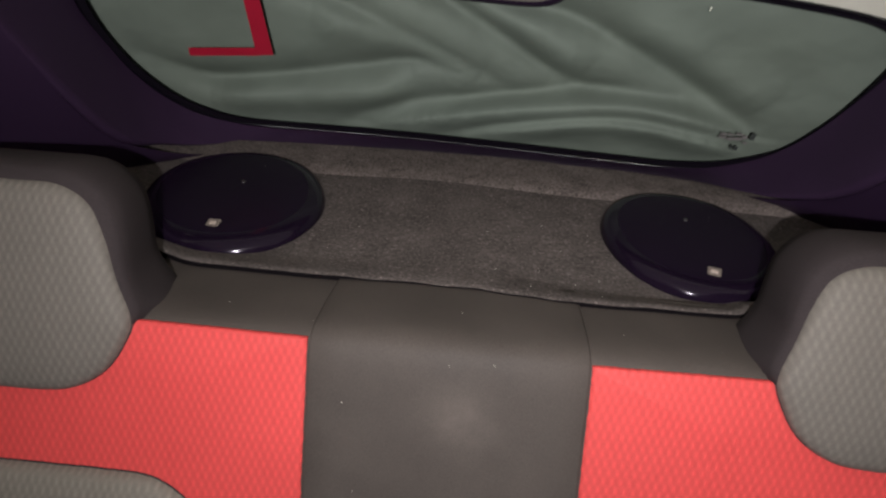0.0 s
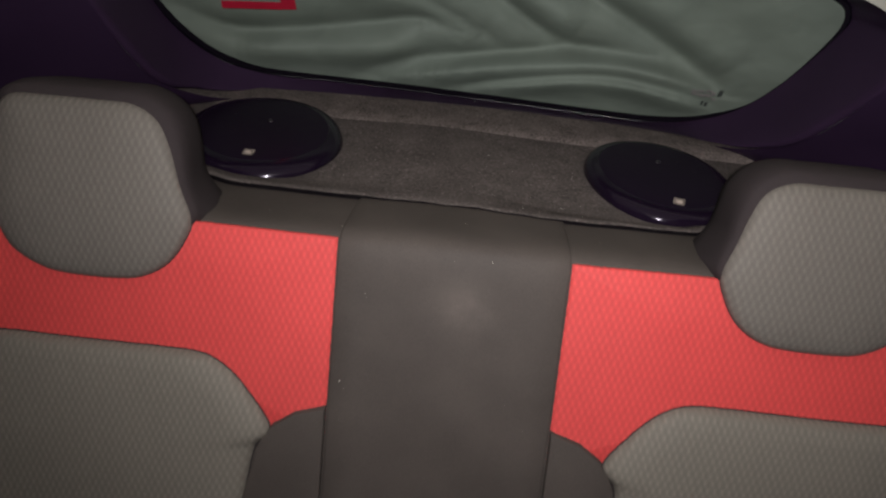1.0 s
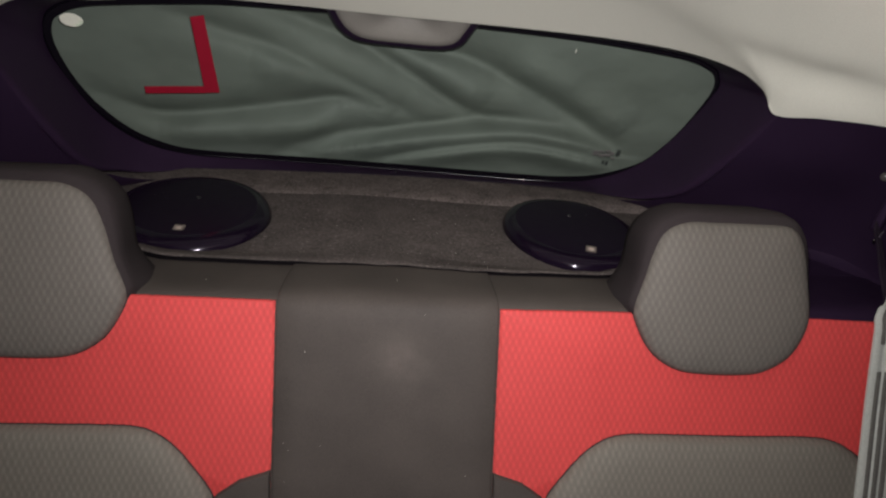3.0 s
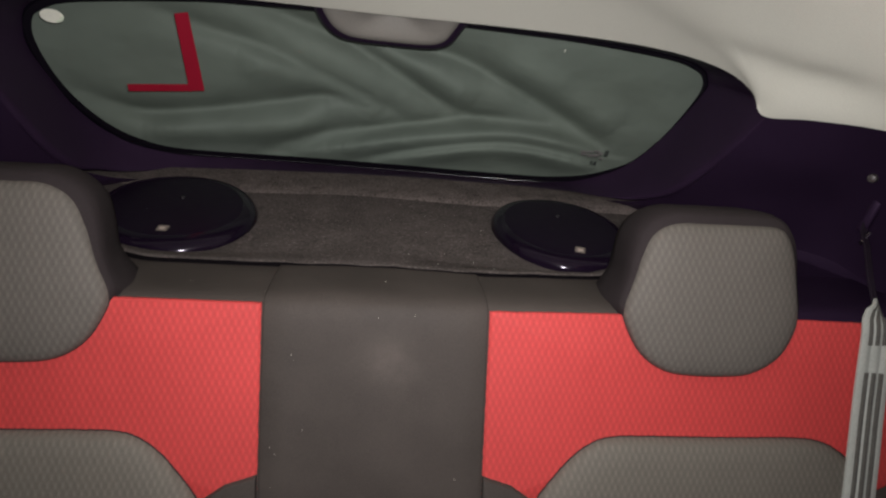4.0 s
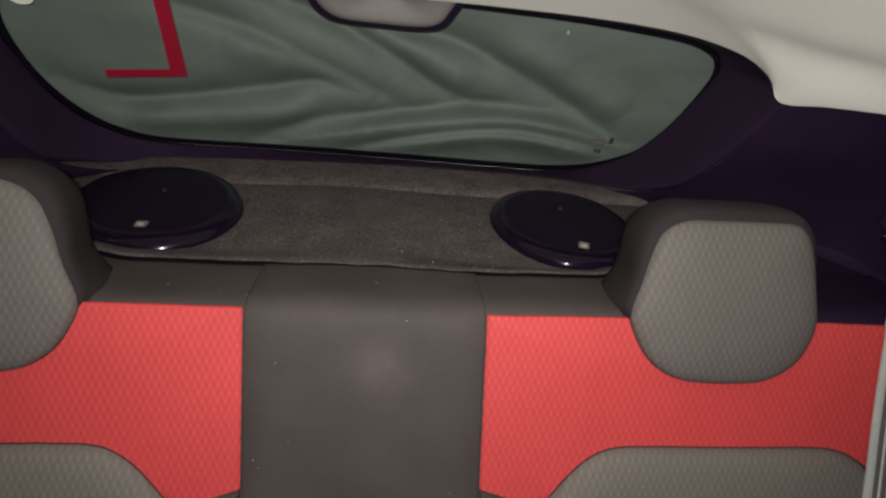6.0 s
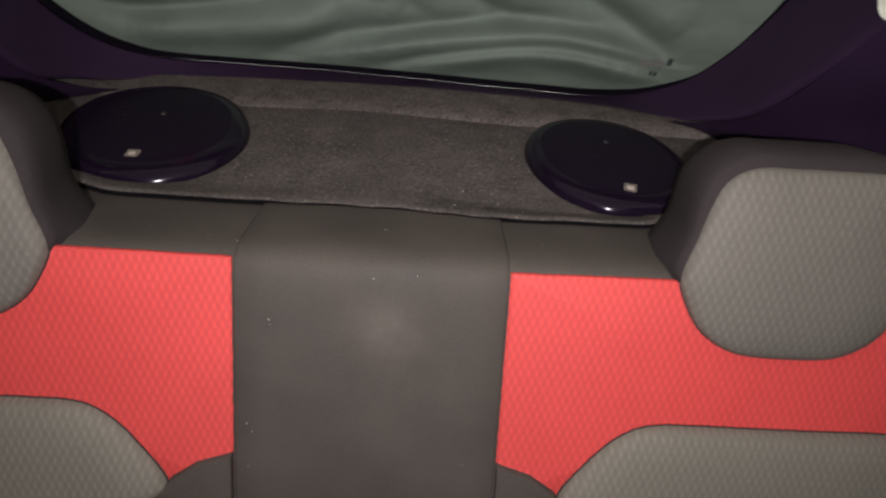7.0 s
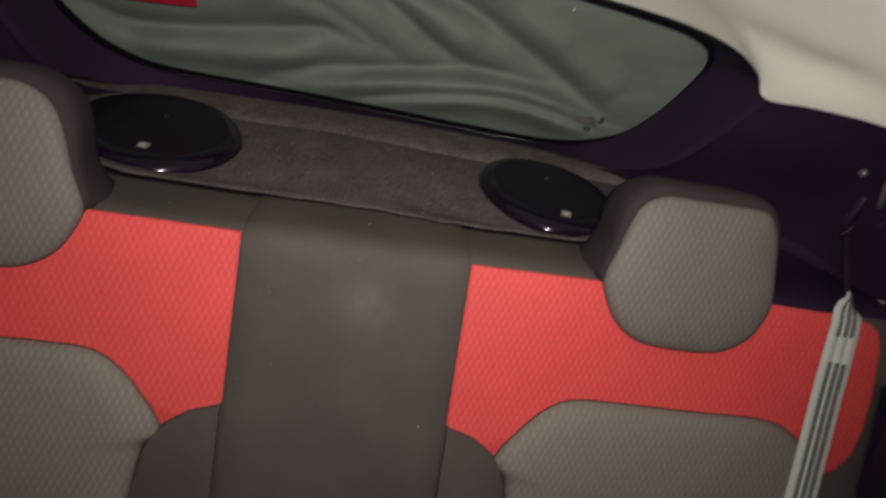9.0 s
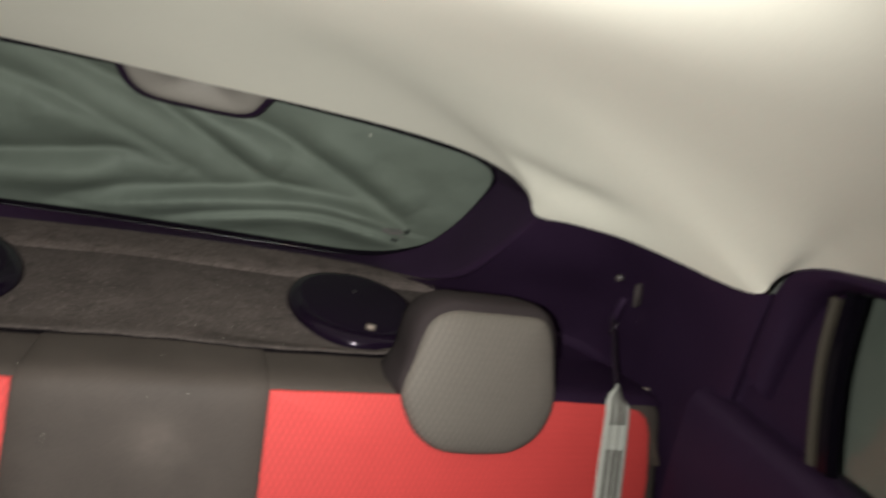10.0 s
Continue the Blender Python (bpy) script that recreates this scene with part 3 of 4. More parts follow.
def build_seat():
    seat = empty_thing("rear_seat", "red and grey fabric rear bench seat with built-in headrests", "car seat")
    # body: the profile drawn across, rounded at both ends
    prof = seat_profile(0.0)
    tail = [(0.129, 0.80), (0.03, 0.40)]
    cols = []
    ends = [(-0.632, 0.955), (-0.628, 0.975), (-0.618, 0.992), (-0.600, 1.0), (-0.3, 1.0), (0.0, 1.0), (0.3, 1.0), (0.600, 1.0), (0.618, 0.992), (0.628, 0.975), (0.632, 0.955)]
    for x, k in ends:
        cols.append([Vector((x, 0.06 + (y - 0.06) * k, 0.5 + (z - 0.5) * k)) for y, z in prof + tail])
    part("backrest", skin(cols, cap_first=True, cap_last=True), M_DARK, seat, "charcoal fabric backrest", sharp=60)
    # centre strip, folded over the top
    top = seat_profile(0.0025)
    low = seat_profile(-0.002)
    cols = []
    for x, deep in ((-0.118, 1), (-0.1172, 0.3), (-0.115, 0), (-0.09, -0.15), (0.0, -0.3), (0.09, -0.15), (0.115, 0), (0.1172, 0.3), (0.118, 1)):
        cols.append([Vector((x, a[0] + (b[0] - a[0]) * deep, a[1] + (b[1] - a[1]) * deep)) for a, b in zip(top, low)])
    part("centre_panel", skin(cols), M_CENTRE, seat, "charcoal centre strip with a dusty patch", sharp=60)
    for side in (1, -1):
        def mir(pts):
            return [Vector((side * x, s, 0)) for x, s in pts]
        # shoulder panel in red
        top_s = -0.0015 if side == 1 else -0.0040
        red = polyline(mir([(0.1185, top_s), (0.27, top_s - 0.0015), (0.47, -0.002), (0.565, 0.000), (0.590, 0.006), (0.603, 0.016), (0.609, 0.034), (0.613, 0.09),
                            (0.611, 0.135), (0.604, 0.162), (0.588, 0.184), (0.562, 0.196), (0.50, 0.205), (0.30, 0.215), (0.1185, 0.215)]), 0.003)
        red = ragged(red)
        part("shoulder_panel", cushion(red, ((1.0, -0.003), (1.0, 0.0008), (0.996, 0.0018), (0.98, 0.0028), (0.5, 0.0045))), M_RED, seat, "embossed red fabric panel")
        # charcoal gusset low down beside the centre strip
        gus = polyline(mir([(0.1185, 0.176), (0.150, 0.186), (0.172, 0.201), (0.183, 0.214), (0.190, 0.230), (0.195, 0.258), (0.203, 0.29), (0.208, 0.36), (0.21, 0.52), (0.1185, 0.52)]), 0.003)
        gus = ragged(gus)
        part("gusset", cushion(gus, ((1.0, -0.002), (1.0, 0.0055), (0.985, 0.0085), (0.93, 0.0095), (0.5, 0.010))), M_DARK, seat, "charcoal fabric gusset")
        # lower pad
        pad = spline(mir([(0.176, 0.206), (0.203, 0.166), (0.228, 0.142), (0.255, 0.131), (0.30, 0.1295), (0.38, 0.130), (0.46, 0.1295), (0.495, 0.133), (0.522, 0.146), (0.548, 0.170),
                          (0.565, 0.205), (0.575, 0.26), (0.580, 0.36), (0.58, 0.50), (0.40, 0.52), (0.212, 0.50), (0.208, 0.36), (0.200, 0.29), (0.196, 0.258), (0.190, 0.228)]), 360, closed=True)
        pad = ragged(pad)
        part("lower_pad", cushion(pad, ((1.0, -0.002), (1.0, 0.003), (0.994, 0.0075), (0.975, 0.012), (0.93, 0.0165), (0.8, 0.020), (0.5, 0.022))), M_GREY, seat, "embossed grey fabric lower pad")
        part("piping", piping([on_seat(p.x, p.y, 0.0055) for p in pad], 0.0008), M_SHELL, seat, "dark seam cord")
        # dark moulded cap over the outer end of the shoulder
        up, under = seat_profile(0.004)[9:], seat_profile(-0.004)[9:]
        cols = []
        for x, deep in ((0.40, 0.0), (0.50, 0.0), (0.60, 0.0), (0.618, 0.15), (0.630, 0.5), (0.636, 1.0)):
            cols.append([Vector((side * x, a[0] + 0.004 + (b[0] - a[0]) * deep, a[1] + (b[1] - a[1]) * deep)) for a, b in zip(up, under)])
        part("shoulder_cap", skin(cols), M_TRIM, seat, "dark plastic shoulder cap")
        build_headrest(seat, side)
    # brownish flap at the open end of the shoulder
    flap = polyline([(0.606, 0.014, 0), (0.615, 0.028, 0), (0.624, 0.048, 0), (0.630, 0.066, 0), (0.633, 0.078, 0), (0.610, 0.074, 0)], 0.006)
    part("side_flap", cushion(flap, ((1.0, -0.010), (1.0, -0.0020), (0.95, -0.0010), (0.5, -0.0005))), M_FLAP, seat, "brownish grey side flap")
    # seat cushion out of view below
    part("seat_cushion", box(-0.61, 0.61, -0.60, -0.10, 0.20, 0.46, 0.05, 4), M_DARK, seat, "charcoal fabric seat cushion")
    return seat


def piping(loop, radius=0.0014):
    """A thin cord along a closed loop of points."""
    rows = []
    n = len(loop)
    for i, p in enumerate(loop):
        t = (loop[(i + 1) % n] - loop[i - 1]).normalized()
        u = t.cross(OUT).normalized()
        rows.append([p + (u * math.cos(a) + OUT * math.sin(a)) * radius for a in (0, 1.047, 2.094, 3.1416, 4.189, 5.236)])
    rows.append(rows[0])
    return skin(rows, closed=True)


def build_headrest(seat, side):
    face = [(0.266, -0.004), (0.2745, 0.022), (0.291, 0.045), (0.316, 0.060), (0.345, 0.0645), (0.390, 0.0645), (0.418, 0.060), (0.447, 0.045), (0.462, 0.024), (0.469, 0.000),
            (0.465, -0.035), (0.460, -0.070), (0.453, -0.090), (0.438, -0.101), (0.400, -0.1025), (0.350, -0.1025), (0.318, -0.1015), (0.295, -0.090), (0.283, -0.066), (0.275, -0.035)]
    if side == 1:
        shape = [(x * 0.984 - 0.006 * max(0.0, min(1.0, (x - 0.40) / 0.05)), s - 0.004 if s > -0.05 else s) for x, s in face]
    else:
        shape = [(-x - 0.009 * max(0.0, -s / 0.1), s - 0.004 if s > -0.02 else s * 1.13) for x, s in face]
    loop = spline([(x, s, 0) for x, s in shape], 96, closed=True)
    cx = sum(p.x for p in loop) / len(loop)
    cs = sum(p.y for p in loop) / len(loop)

    shrink = 0
    narrow, flare = (0.014, 0.010) if side == 1 else (0.023, 0.013)

    def ring(grow, off):
        out = []
        for i, p in enumerate(loop):
            a, b = loop[i - 1], loop[(i + 1) % len(loop)]
            t = Vector((b.x - a.x, b.y - a.y, 0)).normalized() * side
            # outward normal of the outline
            n = Vector((t.y, -t.x, 0))
            high = max(0.0, min(1.0, (-p.y - 0.05) / 0.05))
            low = max(0.0, min(1.0, (p.y + 0.012) / 0.02))
            g = grow * (1 + 1.2 * high) * (1 - low) - shrink * 0.004 * low
            q = on_seat(p.x - n.x * g, p.y - n.y * g, off)
            # the inner wall draws back behind the face and flares into the top of the seat
            deep = max(0.0, min(1.0, -off / 0.10))
            inner = max(0.0, min(1.0, (abs(cx) + 0.02 - abs(p.x)) / 0.09))
            foot = (1 - max(0.0, min(1.0, (q.z - 0.896) / 0.042))) ** 2
            q.x += side * inner * (narrow * deep - flare * foot * min(1.0, deep * 3))
            out.append(q)
        return out
    test = ring(0.01, 0)
    sign = 1 if abs(test[48].x - side * 0.3665) >= 0 and (test[0] - test[48]).length > (ring(0, 0)[0] - ring(0, 0)[48]).length else -1
    shrink = sign
    rest = part("headrest", skin([ring(sign * 0.000, 0.010), ring(sign * 0.004, 0.007), ring(sign * 0.006, 0.000), ring(sign * 0.008, -0.015), ring(sign * 0.009, -0.035), ring(sign * 0.010, -0.060), ring(sign * 0.009, -0.085),
                                  ring(sign * 0.000, -0.100), ring(sign * -0.03, -0.108)], closed=True, cap_last=True), M_SHELL, seat, "charcoal fabric headrest shell", sharp=70)
    shrink = 0
    rows = [ring(sign * 0.0005, 0.002), ring(sign * 0.0005, 0.0105)]
    for k, off in ((0.985, 0.0135), (0.955, 0.0165), (0.88, 0.0195), (0.7, 0.0225), (0.4, 0.0245)):
        rows.append([on_seat(cx + (p.x - cx) * k, cs + (p.y - cs) * k, off) for p in loop])
    part("face_panel", skin(rows, closed=True, cap_last=True), M_HEAD, rest, "embossed grey fabric headrest face", sharp=70)
    part("piping", piping([on_seat(p.x, p.y, 0.0060) for p in loop], 0.0008), M_SHELL, rest, "dark seam cord")


build_seat()


# ---- parcel shelf and the ledge behind it ----
def build_shelf():
    front = spline([(-0.545, 0.330, 0), (-0.510, 0.240, 0), (-0.475, 0.165, 0), (-0.40, 0.135, 0), (-0.325, 0.122, 0), (-0.302, 0.1130, 0), (-0.285, 0.1045, 0), (-0.265, 0.0990, 0),
                    (-0.20, 0.0960, 0), (-0.10, 0.0945, 0), (-0.02, 0.0950, 0), (0.05, 0.0905, 0), (0.11, 0.084, 0), (0.19, 0.0855, 0), (0.262, 0.087, 0), (0.292, 0.103, 0), (0.40, 0.112, 0), (0.475, 0.115, 0)], 150)
    # black strip for the shade in the gap, then the rounded lip of the carpet
    prof = [(0.003, -0.022), (0.003, -0.0028), (0.0004, -0.0026), (-0.0002, -0.0020), (0.0004, -0.0010), (0.0022, -0.0003), (0.006, 0.0)]
    rows = []
    for p in front:
        w = 0.001 * noise.noise(Vector((p.x * 30, 0, 0)))
        p.y += 0.0115
        row = [Vector((p.x, p.y + dy + w, 0.9045 + dz + w)) for dy, dz in prof]
        for f in (0.05, 0.1, 0.15, 0.2, 0.3, 0.4, 0.5, 0.7, 0.85, 1.0):
            y = p.y + (0.390 - p.y) * f
            sink = min(1.0, f / 0.20)
            sink = sink * sink * (3 - 2 * sink)
            # the board hangs lower round the loudspeakers, towards the front
            droop = max(0.0, min(1.0, (p.x - 0.0) / 0.22))
            left = max(0.0, min(1.0, (-0.02 - p.x) / 0.20))
            droop = (0.0125 * droop * droop * (3 - 2 * droop) + 0.0095 * left * left * (3 - 2 * left)) * (1 - 0.75 * max(0.0, f - 0.2) / 0.8)
            row.append(Vector((p.x, y, 0.9045 - (0.0055 + 0.012 * p.x + droop) * sink + 0.001 * f + 0.0012 * noise.noise(Vector((p.x * 9, y * 9, 2))))))
        rows.append(row)
    shelf = empty_thing("parcel_shelf", "grey carpeted parcel shelf behind the rear seat", "parcel shelf")
    part("carpet", skin([r[4:] for r in rows]), M_CARPET, shelf, "flecked grey carpet top")
    part("shade_strip", skin([r[:5] for r in rows]), M_BLACK, shelf, "black strip painted as shade in the gap below the carpet's lip")
    def strip(profile, x_end):
        rows = []
        for i in range(60):
            x = x_end * (i / 29.5 - 1)
            rows.append([Vector((x, y - 0.40 * x * x * k * (1.0 if x > 0 else 0.62), z + lean(x) * k * 0.5)) for y, z, k in profile])
        return skin(rows)
    ob = link("trim", strip(((0.378, 0.890, 0), (0.384, 0.899, 0), (0.392, 0.9030, 0.05), (0.42, 0.9060, 0.3), (0.462, 0.9090, 0.6), (0.480, 0.9095, 0.7), (0.484, 0.900, 0.7)), 0.56), M_BAND)
    tagged(ob, "grey carpeted ledge below the rear window", "trim", kind="structure")


build_shelf()


def build_side_ledges():
    """Dark moulded ledges at both ends of the shelf, with a rounded lip."""
    for side in (1, -1):
        back = spline([(0.470, 0.345, 0.9075), (0.530, 0.275, 0.9085), (0.583, 0.200, 0.9090), (0.611, 0.152, 0.9090), (0.621, 0.118, 0.9095), (0.626, 0.060, 0.9095)], 40)
        front = spline([(0.445, 0.130, 0.9040), (0.480, 0.108, 0.9020), (0.520, 0.100, 0.9000), (0.570, 0.098, 0.8990), (0.610, 0.090, 0.8990), (0.630, 0.040, 0.9000)], 40)
        rows = []
        for p, q in zip(back, front):
            inward = (q - p).normalized()
            row = [p - inward * 0.020 + Vector((0, 0, 0.004)), p - inward * 0.006 + Vector((0, 0, 0.0035)), p + Vector((0, 0, 0.0025)), p + inward * 0.003 + Vector((0, 0, -0.002)),
                   p + inward * 0.004 + Vector((0, 0, -0.012)), p.lerp(q, 0.5) + Vector((0, 0, -0.014)), q + Vector((0, 0, -0.012)), q + Vector((0, -0.004, -0.05))]
            rows.append([Vector((side * v.x, v.y, v.z)) for v in row])
        ob = link("trim", skin(rows), M_TRIM)
        tagged(ob, "dark moulded ledge at the end of the parcel shelf", "side trim", kind="structure")


build_side_ledges()


# ---- loudspeakers ----
def build_speaker(x, y, base, long, wide, tilt, turn, badge, nub_at):
    # a steep side that rounds over into a nearly flat top
    dome = [(0.985, -0.014), (1.0, -0.004), (0.998, 0.004), (0.992, 0.0085), (0.982, 0.0120), (0.968, 0.0148), (0.948, 0.0172), (0.920, 0.0192), (0.880, 0.0207), (0.840, 0.0215),
            (0.780, 0.0222), (0.680, 0.0227), (0.5, 0.0231), (0.25, 0.0233), (0.001, 0.0234)]
    sp = empty_thing("loudspeaker", "glossy black oval loudspeaker on the parcel shelf", "loudspeaker", "loudspeakers on the parcel shelf")
    sp.matrix_basis = pose(x, y, base, tilt, 0, turn)

    def ring(k, z):
        out = []
        for i in range(96):
            a = 2 * math.pi * i / 96
            c, s = math.cos(a), math.sin(a)
            e = 2 / 2.1
            out.append(Vector((wide * k * math.copysign(abs(c) ** e, c), long * k * math.copysign(abs(s) ** e, s), z)))
        return out
    part("bezel", skin([ring(k, z) for k, z in dome[:10] + [(0.812, 0.02185), (0.8110, 0.0209)]], closed=True), M_GLOSS, sp, "glossy black bezel")
    part("grille", skin([ring(k, z) for k, z in [(0.8095, 0.0206), (0.8090, 0.02188)] + dome[10:]], closed=True, cap_last=True), M_PLATE, sp, "smooth black grille plate")
    part("rim", skin([ring(k, z) for k, z in ((0.99, -0.014), (1.004, -0.007), (1.004, -0.0035), (1.000, -0.0026), (0.99, -0.003))], closed=True), M_GRILLE, sp)
    nx, ny = nub_at
    nub = skin([[Vector((nx + 0.0052 * k * math.cos(2 * math.pi * i / 24), ny + 0.0052 * k * math.sin(2 * math.pi * i / 24), 0.0228 + z)) for i in range(24)] for k, z in
                ((0.80, -0.001), (0.78, 0.0006), (0.70, 0.0015), (0.55, 0.0022), (0.32, 0.0027), (0.08, 0.0029))], closed=True, cap_last=True)
    part("tweeter_cap", nub, M_KNOB, sp, "small polished black knob")
    bx, by, bt = badge
    seat_at = pose(bx, by, 0.0216, 12, 0, bt)
    plate = box(-0.0070, 0.0070, -0.0074, 0.0074, -0.003, 0.0022, 0.0009, 2)
    for v in plate.verts:
        v.co = seat_at @ v.co
    plate_ob = part("badge", plate, M_BADGE, sp, "small silver square badge", smooth=False)
    mark = box(-0.0036, 0.0036, -0.0026, 0.0026, 0.0021, 0.0027, 0.0002, 1)
    for v in mark.verts:
        v.co = seat_at @ v.co
    part("emblem", mark, M_FOIL, plate_ob, "plain pale mark", smooth=False)
    return sp


build_speaker(-0.2845, 0.2810, 0.8900, 0.1400, 0.1085, 2.2, 18.8, (-0.0205, -0.0912, -22), (0.0095, 0.0175))
build_speaker(0.2600, 0.2720, 0.8840, 0.1240, 0.0990, 3.0, 6.0, (-0.0030, -0.0865, -22), (0.0060, 0.0310))


# ---- brake lamp housing at the top of the rear window ----
def build_brake_lamp():
    lamp = empty_thing("brake_light", "grey plastic high brake light housing below the headliner", "brake light")
    outline = [(-0.111, 1.192), (-0.103, 1.171), (-0.090, 1.150), (-0.071, 1.137), (-0.045, 1.1315), (0.0, 1.129), (0.045, 1.1275), (0.075, 1.1295), (0.093, 1.138), (0.104, 1.154), (0.114, 1.172), (0.120, 1.192)]
    loop = spline([(x, z, 0) for x, z in outline], 60)

    def ring(k, dy):
        return [Vector((0.006 + (p.x - 0.006) * k, pane_y(p.x, p.y) - 0.004 - dy, 1.192 + (p.y - 1.192) * k)) for p in loop]
    # the rim is grey like the cap; its dark colour stands for shade
    part("housing", skin([ring(1.0, -0.002), ring(1.0, 0.010), ring(0.99, 0.017), ring(0.97, 0.022), ring(0.94, 0.0265), ring(0.90, 0.030), ring(0.87, 0.0315)]), M_TRIM, lamp, "rounded rim with its shade painted dark")
    part("cap", skin([ring(0.885, 0.029), ring(0.875, 0.0325), ring(0.85, 0.036), ring(0.81, 0.0395), ring(0.75, 0.042), ring(0.6, 0.0445), ring(0.4, 0.046), ring(0.02, 0.047)]), M_LAMPBOX, lamp, "grey plastic cap")


build_brake_lamp()


# ---- stickers and tape on the glass ----
def strip_on_pane(corners, n=8):
    a, b, c, d = corners
    rows = []
    for i in range(n + 1):
        f = i / n
        p = (a[0] + (b[0] - a[0]) * f, a[1] + (b[1] - a[1]) * f)
        q = (d[0] + (c[0] - d[0]) * f, d[1] + (c[1] - d[1]) * f)
        rows.append([on_pane(p[0] + (q[0] - p[0]) * g, p[1] + (q[1] - p[1]) * g , 0.0012) for g in (0, 0.5, 1)])
    return skin(rows, thick=0.0006)


def build_stickers():
    mark = empty_thing("tape_mark", "two strips of red tape set like an L on glass", "tape")
    part("strip", strip_on_pane(((-0.294, 1.156), (-0.276, 1.159), (-0.277, 1.043), (-0.298, 1.042))), M_TAPE, mark)
    part("strip", strip_on_pane(((-0.379, 1.051), (-0.297, 1.0525), (-0.297, 1.0415), (-0.380, 1.040))), M_TAPE, mark)
    loop = [on_pane(-0.439 + 0.0130 * math.cos(2 * math.pi * i / 40), 1.1450 + 0.0090 * math.sin(2 * math.pi * i / 40), 0.0012) for i in range(40)]
    bm = bmesh.new()
    bm.faces.new([bm.verts.new(p) for p in loop])
    bmesh.ops.solidify(bm, geom=bm.faces[:], thickness=0.0006)
    tagged(link("sticker", bm, M_PALE), "pale oval sticker on the rear window", "sticker")
    tagged(link("paint_fleck", strip_on_pane(((0.2606, 1.1422), (0.2622, 1.1422), (0.2618, 1.1372), (0.2610, 1.1372)), 2), M_PALE), "tiny pale fleck stuck on the rear window", "fleck")
    lab = empty_thing("window_label", "small faded printed label on the rear window", "label")
    for x, z, w, h in ((0.3365, 0.9735, 0.0085, 0.0035), (0.3455, 0.9745, 0.0075, 0.0030), (0.3370, 0.9685, 0.0095, 0.0030), (0.3470, 0.9675, 0.0080, 0.0045), (0.3555, 0.9765, 0.0085, 0.0030),
                       (0.3625, 0.9730, 0.0060, 0.0050), (0.3560, 0.9690, 0.0100, 0.0045), (0.3660, 0.9640, 0.0050, 0.0030), (0.3715, 0.9755, 0.0060, 0.0105), (0.3530, 0.9545, 0.0034, 0.0062), (0.3590, 0.9535, 0.0044, 0.0066)):
        part("bar", strip_on_pane(((x - w / 2, z + h / 2), (x + w / 2, z + h / 2), (x + w / 2, z - h / 2), (x - w / 2, z - h / 2)), 2), M_INK if h > 0.006 else M_FADED, lab)


build_stickers()


# ---- seat belts ----
def ribbon(path, across, width, thick, ridges=3, taper=None):
    """A webbing strip along path; across gives its width's direction at each point. Raised ridges run along it."""
    rows = []
    n = len(path)
    for i, p in enumerate(path):
        t = (path[min(i + 1, n - 1)] - path[max(i - 1, 0)]).normalized()
        w = across[i] - t * across[i].dot(t)
        w.normalize()
        up = w.cross(t)
        row = []
        wide = width * (taper[i] if taper else 1.0)
        m = 24
        for j in range(m + 1):
            f = j / m * 2 - 1
            lift = thick * (0.5 + 0.6 * abs(math.sin(math.pi * ridges * (f + 1) / 2)))
            row.append(p + w * (f * wide / 2) + up * lift)
        for f in (1, 0, -1):
            row.append(p + w * (f * wide / 2) - up * thick * 0.5)
        rows.append(row)
    return skin(rows, closed=True, cap_first=True, cap_last=True)


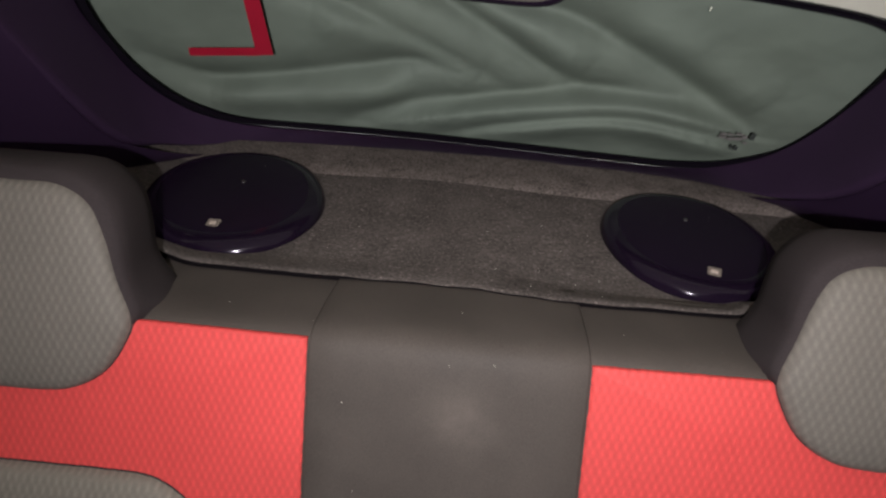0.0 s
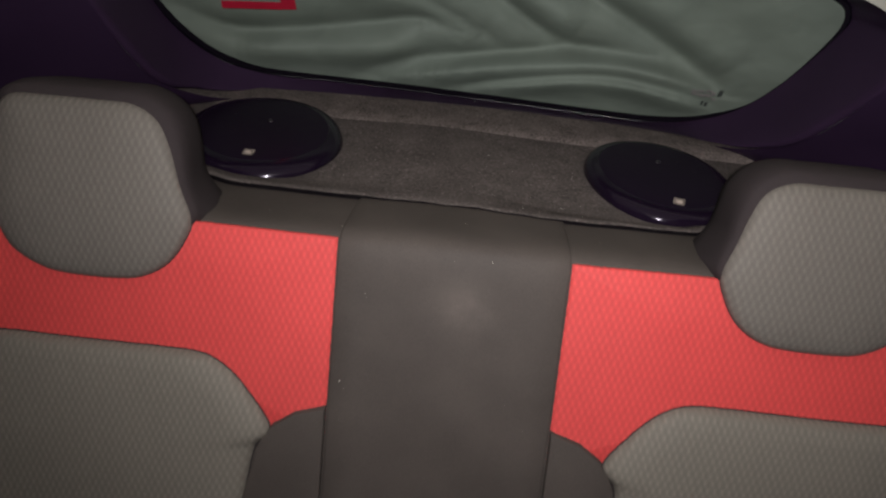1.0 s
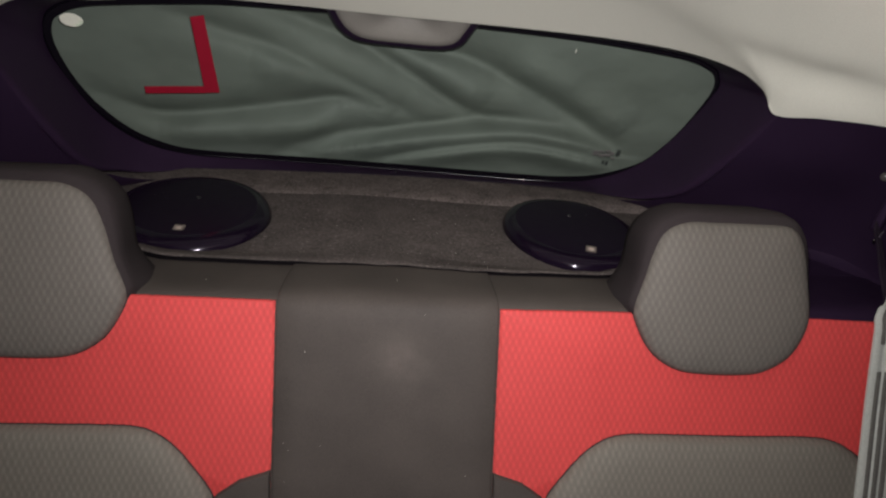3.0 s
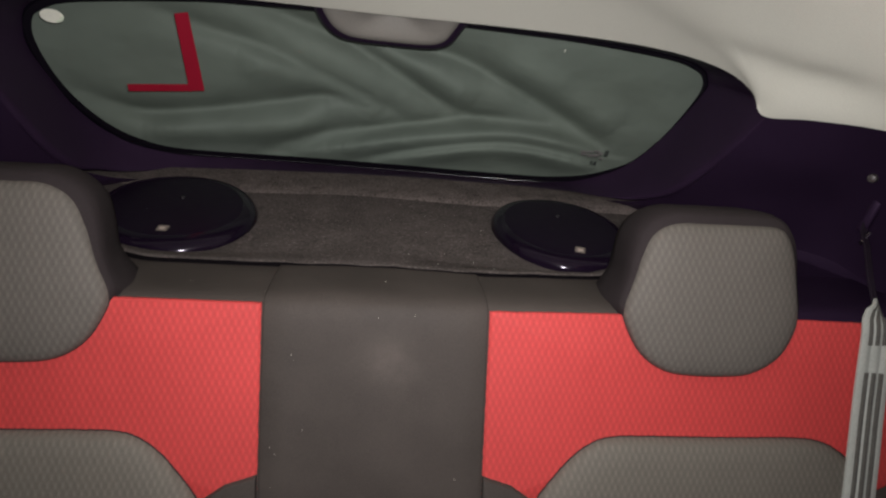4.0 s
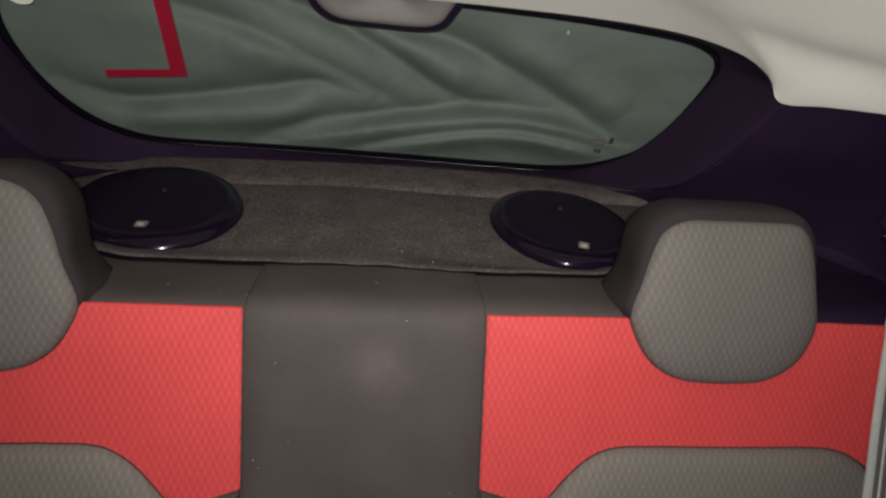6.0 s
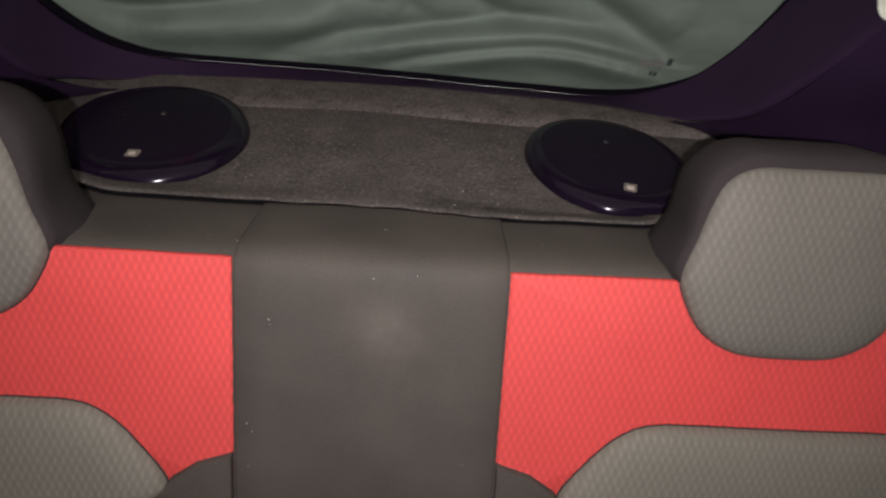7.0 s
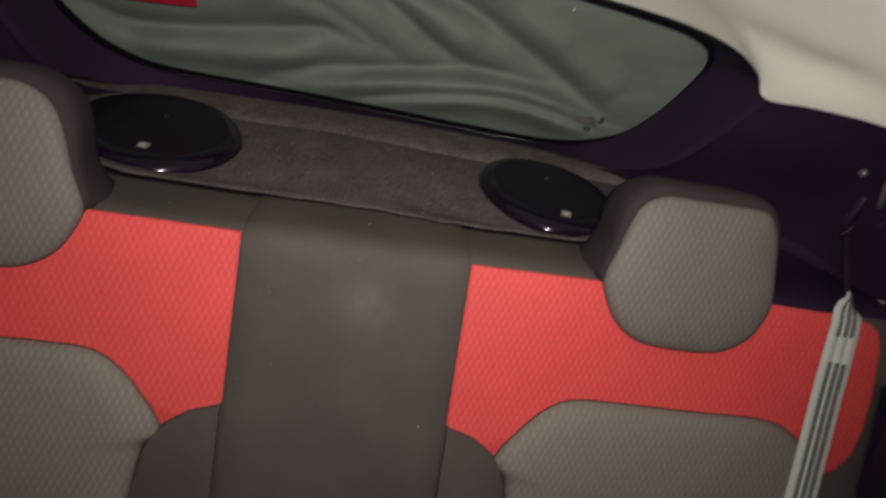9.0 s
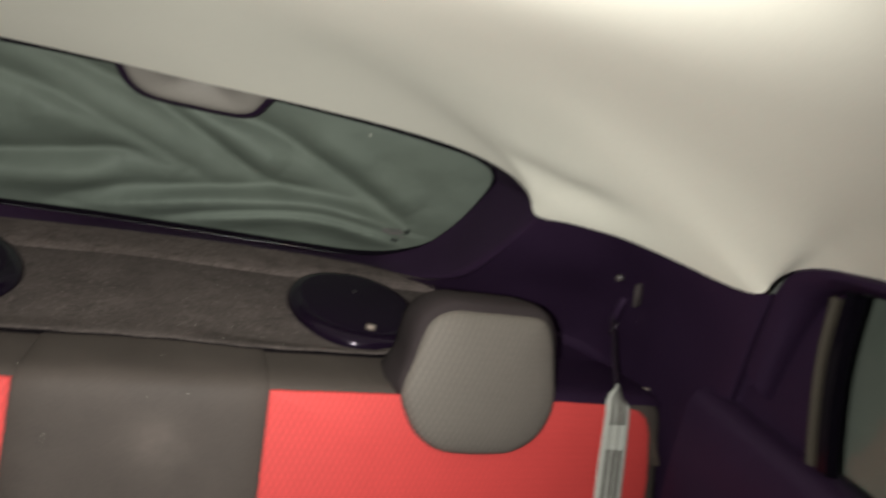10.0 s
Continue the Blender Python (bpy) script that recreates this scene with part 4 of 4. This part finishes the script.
def build_belt(side):
    belt = empty_thing("seat_belt", "grey webbing seat belt hanging over the end of the rear seat", "seat belt", "rear seat belts")
    pts = [on_seat(0.508, 0.50, 0.030), on_seat(0.518, 0.36, 0.030), on_seat(0.528, 0.26, 0.027), on_seat(0.537, 0.18, 0.020), on_seat(0.5455, 0.10, 0.012),
           on_seat(0.549, 0.04, 0.0105), on_seat(0.549, 0.006, 0.0115), Vector((0.5505, -0.004, 0.9100)), Vector((0.5525, 0.001, 0.9150)), Vector((0.5540, 0.006, 0.9200)), Vector((0.5550, 0.011, 0.9240))]
    path = spline([(side * p.x, p.y, p.z) for p in pts], 100)
    across = []
    for i in range(100):
        f = min(1.0, max(0.0, (i - 64) / 30))
        across.append(Vector((side, 0.9 * f, -0.75 * f)))
    # the webbing gathers where it slips over the shoulder of the seat
    taper = [1.0 - 0.12 * min(1.0, max(0.0, (i - 45) / 20)) - 0.62 * min(1.0, max(0.0, (i - 66) / 33)) ** 1.5 for i in range(100)]
    web = part("webbing", ribbon(path, across, 0.038, 0.0024, 3, taper), M_BELT, belt, "ribbed grey webbing")
    for offset in (-0.0090, 0.0, 0.0090):
        for a, b in ((0, 48), (54, 94)):
            lane = []
            for i in range(a, b):
                t = (path[min(i + 1, 99)] - path[max(i - 1, 0)]).normalized()
                w = (across[i] - t * across[i].dot(t)).normalized()
                up = w.cross(t)
                lane.append(path[i] + w * offset * taper[i] + up * (0.0012 if side * up.y < 0 or up.y < 0 else -0.0012) * 1.9)
            part("stripe", ribbon(lane, across[a:b], 0.0056, 0.0008, 1, taper[a:b]), M_WEBSTRIPE, web, "dark woven stripe")
    # the strap goes on, edge-on and twisted, behind the seat and up to the guide, its shade in the colour
    strap = spline([(side * x, y, z) for x, y, z in ((0.5545, 0.009, 0.9215), (0.564, 0.040, 0.942), (0.580, 0.076, 0.961), (0.590, 0.102, 0.974), (0.597, 0.112, 0.990), (0.599, 0.114, 1.004))], 40)
    part("strap", ribbon(strap, [Vector((side * 0.9, 0.25, -0.2)) for i in range(40)], 0.010, 0.0016, 2), M_STRAP, belt, "upper run of webbing, painted dark for its shade")
    # guide on the pillar with a bright tongue
    guide = box(-0.006, 0.006, -0.006, 0.006, -0.024, 0.020, 0.004, 3)
    for v in guide.verts:
        v.co = pose(side * 0.597, 0.108, 0.994, 12, 0, side * 35) @ v.co
    part("guide", guide, M_TRIM, belt, "black plastic belt guide")
    plate = box(-0.008, 0.008, -0.004, 0.004, -0.018, 0.018, 0.003, 2)
    for v in plate.verts:
        v.co = pose(side * 0.592, 0.070, 1.030, 0, side * -18, side * 30) @ v.co
    part("adjuster", plate, M_FITTING, belt, "dull grey height adjuster")
    tongue = box(-0.009, 0.009, -0.002, 0.002, -0.0045, 0.0045, 0.0015, 2)
    for v in tongue.verts:
        v.co = pose(side * 0.588, 0.095, 0.968, 25, side * -35, side * 30) @ v.co
    part("tongue", tongue, M_CHROME, belt, "bright metal belt tongue", smooth=False)
    knob = skin([[Vector((side * (0.580 - z), 0.100 - z * 0.8, 1.043)) + Vector((side * -0.6 * k * 0.0055 * math.cos(2 * math.pi * i / 20), k * 0.0055 * math.cos(2 * math.pi * i / 20) * 0.8, k * 0.0055 * math.sin(2 * math.pi * i / 20)))
                  for i in range(20)] for k, z in ((1.0, 0.0), (1.0, 0.007), (0.85, 0.010), (0.4, 0.011))], closed=True, cap_last=True)
    part("bolt_cap", knob, M_FITTING, belt, "grey plastic bolt cap")
    clip = box(-0.010, 0.010, -0.002, 0.002, -0.002, 0.002, 0.001, 1)
    for v in clip.verts:
        v.co = pose(side * 0.624, 0.040, 0.905, 0, side * -20, side * -50) @ v.co
    part("clip", clip, M_BADGE, belt, "small bright metal clip", smooth=False)


build_belt(1)
build_belt(-1)


# ---- lint on the seat and the shelf ----
def build_lint():
    bm = bmesh.new()
    rng = random.Random(7)
    for i in range(104):
        if i < 14:
            p = on_seat(rng.uniform(-0.115, 0.115), rng.uniform(0.0, 0.22), 0.0032)
        elif i < 24:
            p = Vector((rng.uniform(-0.25, 0.25), rng.uniform(0.02, 0.075), 0.9075))
        elif i < 84:
            # most of it lies along the front of the shelf
            y = 0.108 + 0.27 * rng.random() ** 2.2
            p = Vector((rng.uniform(-0.15, 0.17), y, 0.9047 - 0.0055 * min(1.0, (y - 0.09) / 0.06)))
        else:
            # dust on the loudspeakers
            a, r = rng.uniform(0, 6.28), 0.075 * rng.random() ** 0.5
            left = rng.random() < 0.5
            p = Vector(((-0.284 if left else 0.262) + r * math.cos(a), 0.275 + r * math.sin(a), 0.9188 if left else 0.9138))
        size = rng.uniform(0.00015, 0.00034) if i < 84 else rng.uniform(0.00012, 0.00022)
        turn = pose(p.x, p.y, p.z, rng.uniform(0, 180), rng.uniform(0, 180), rng.uniform(0, 180)) @ Matrix.Diagonal((size * rng.uniform(1, 2.5), size, size, 1))
        bmesh.ops.create_icosphere(bm, subdivisions=1, radius=1.0, matrix=turn)
    tagged(link("lint", bm, M_PALE), "pale lint specks on the seat and shelf", "lint", kind="stuff")


build_lint()
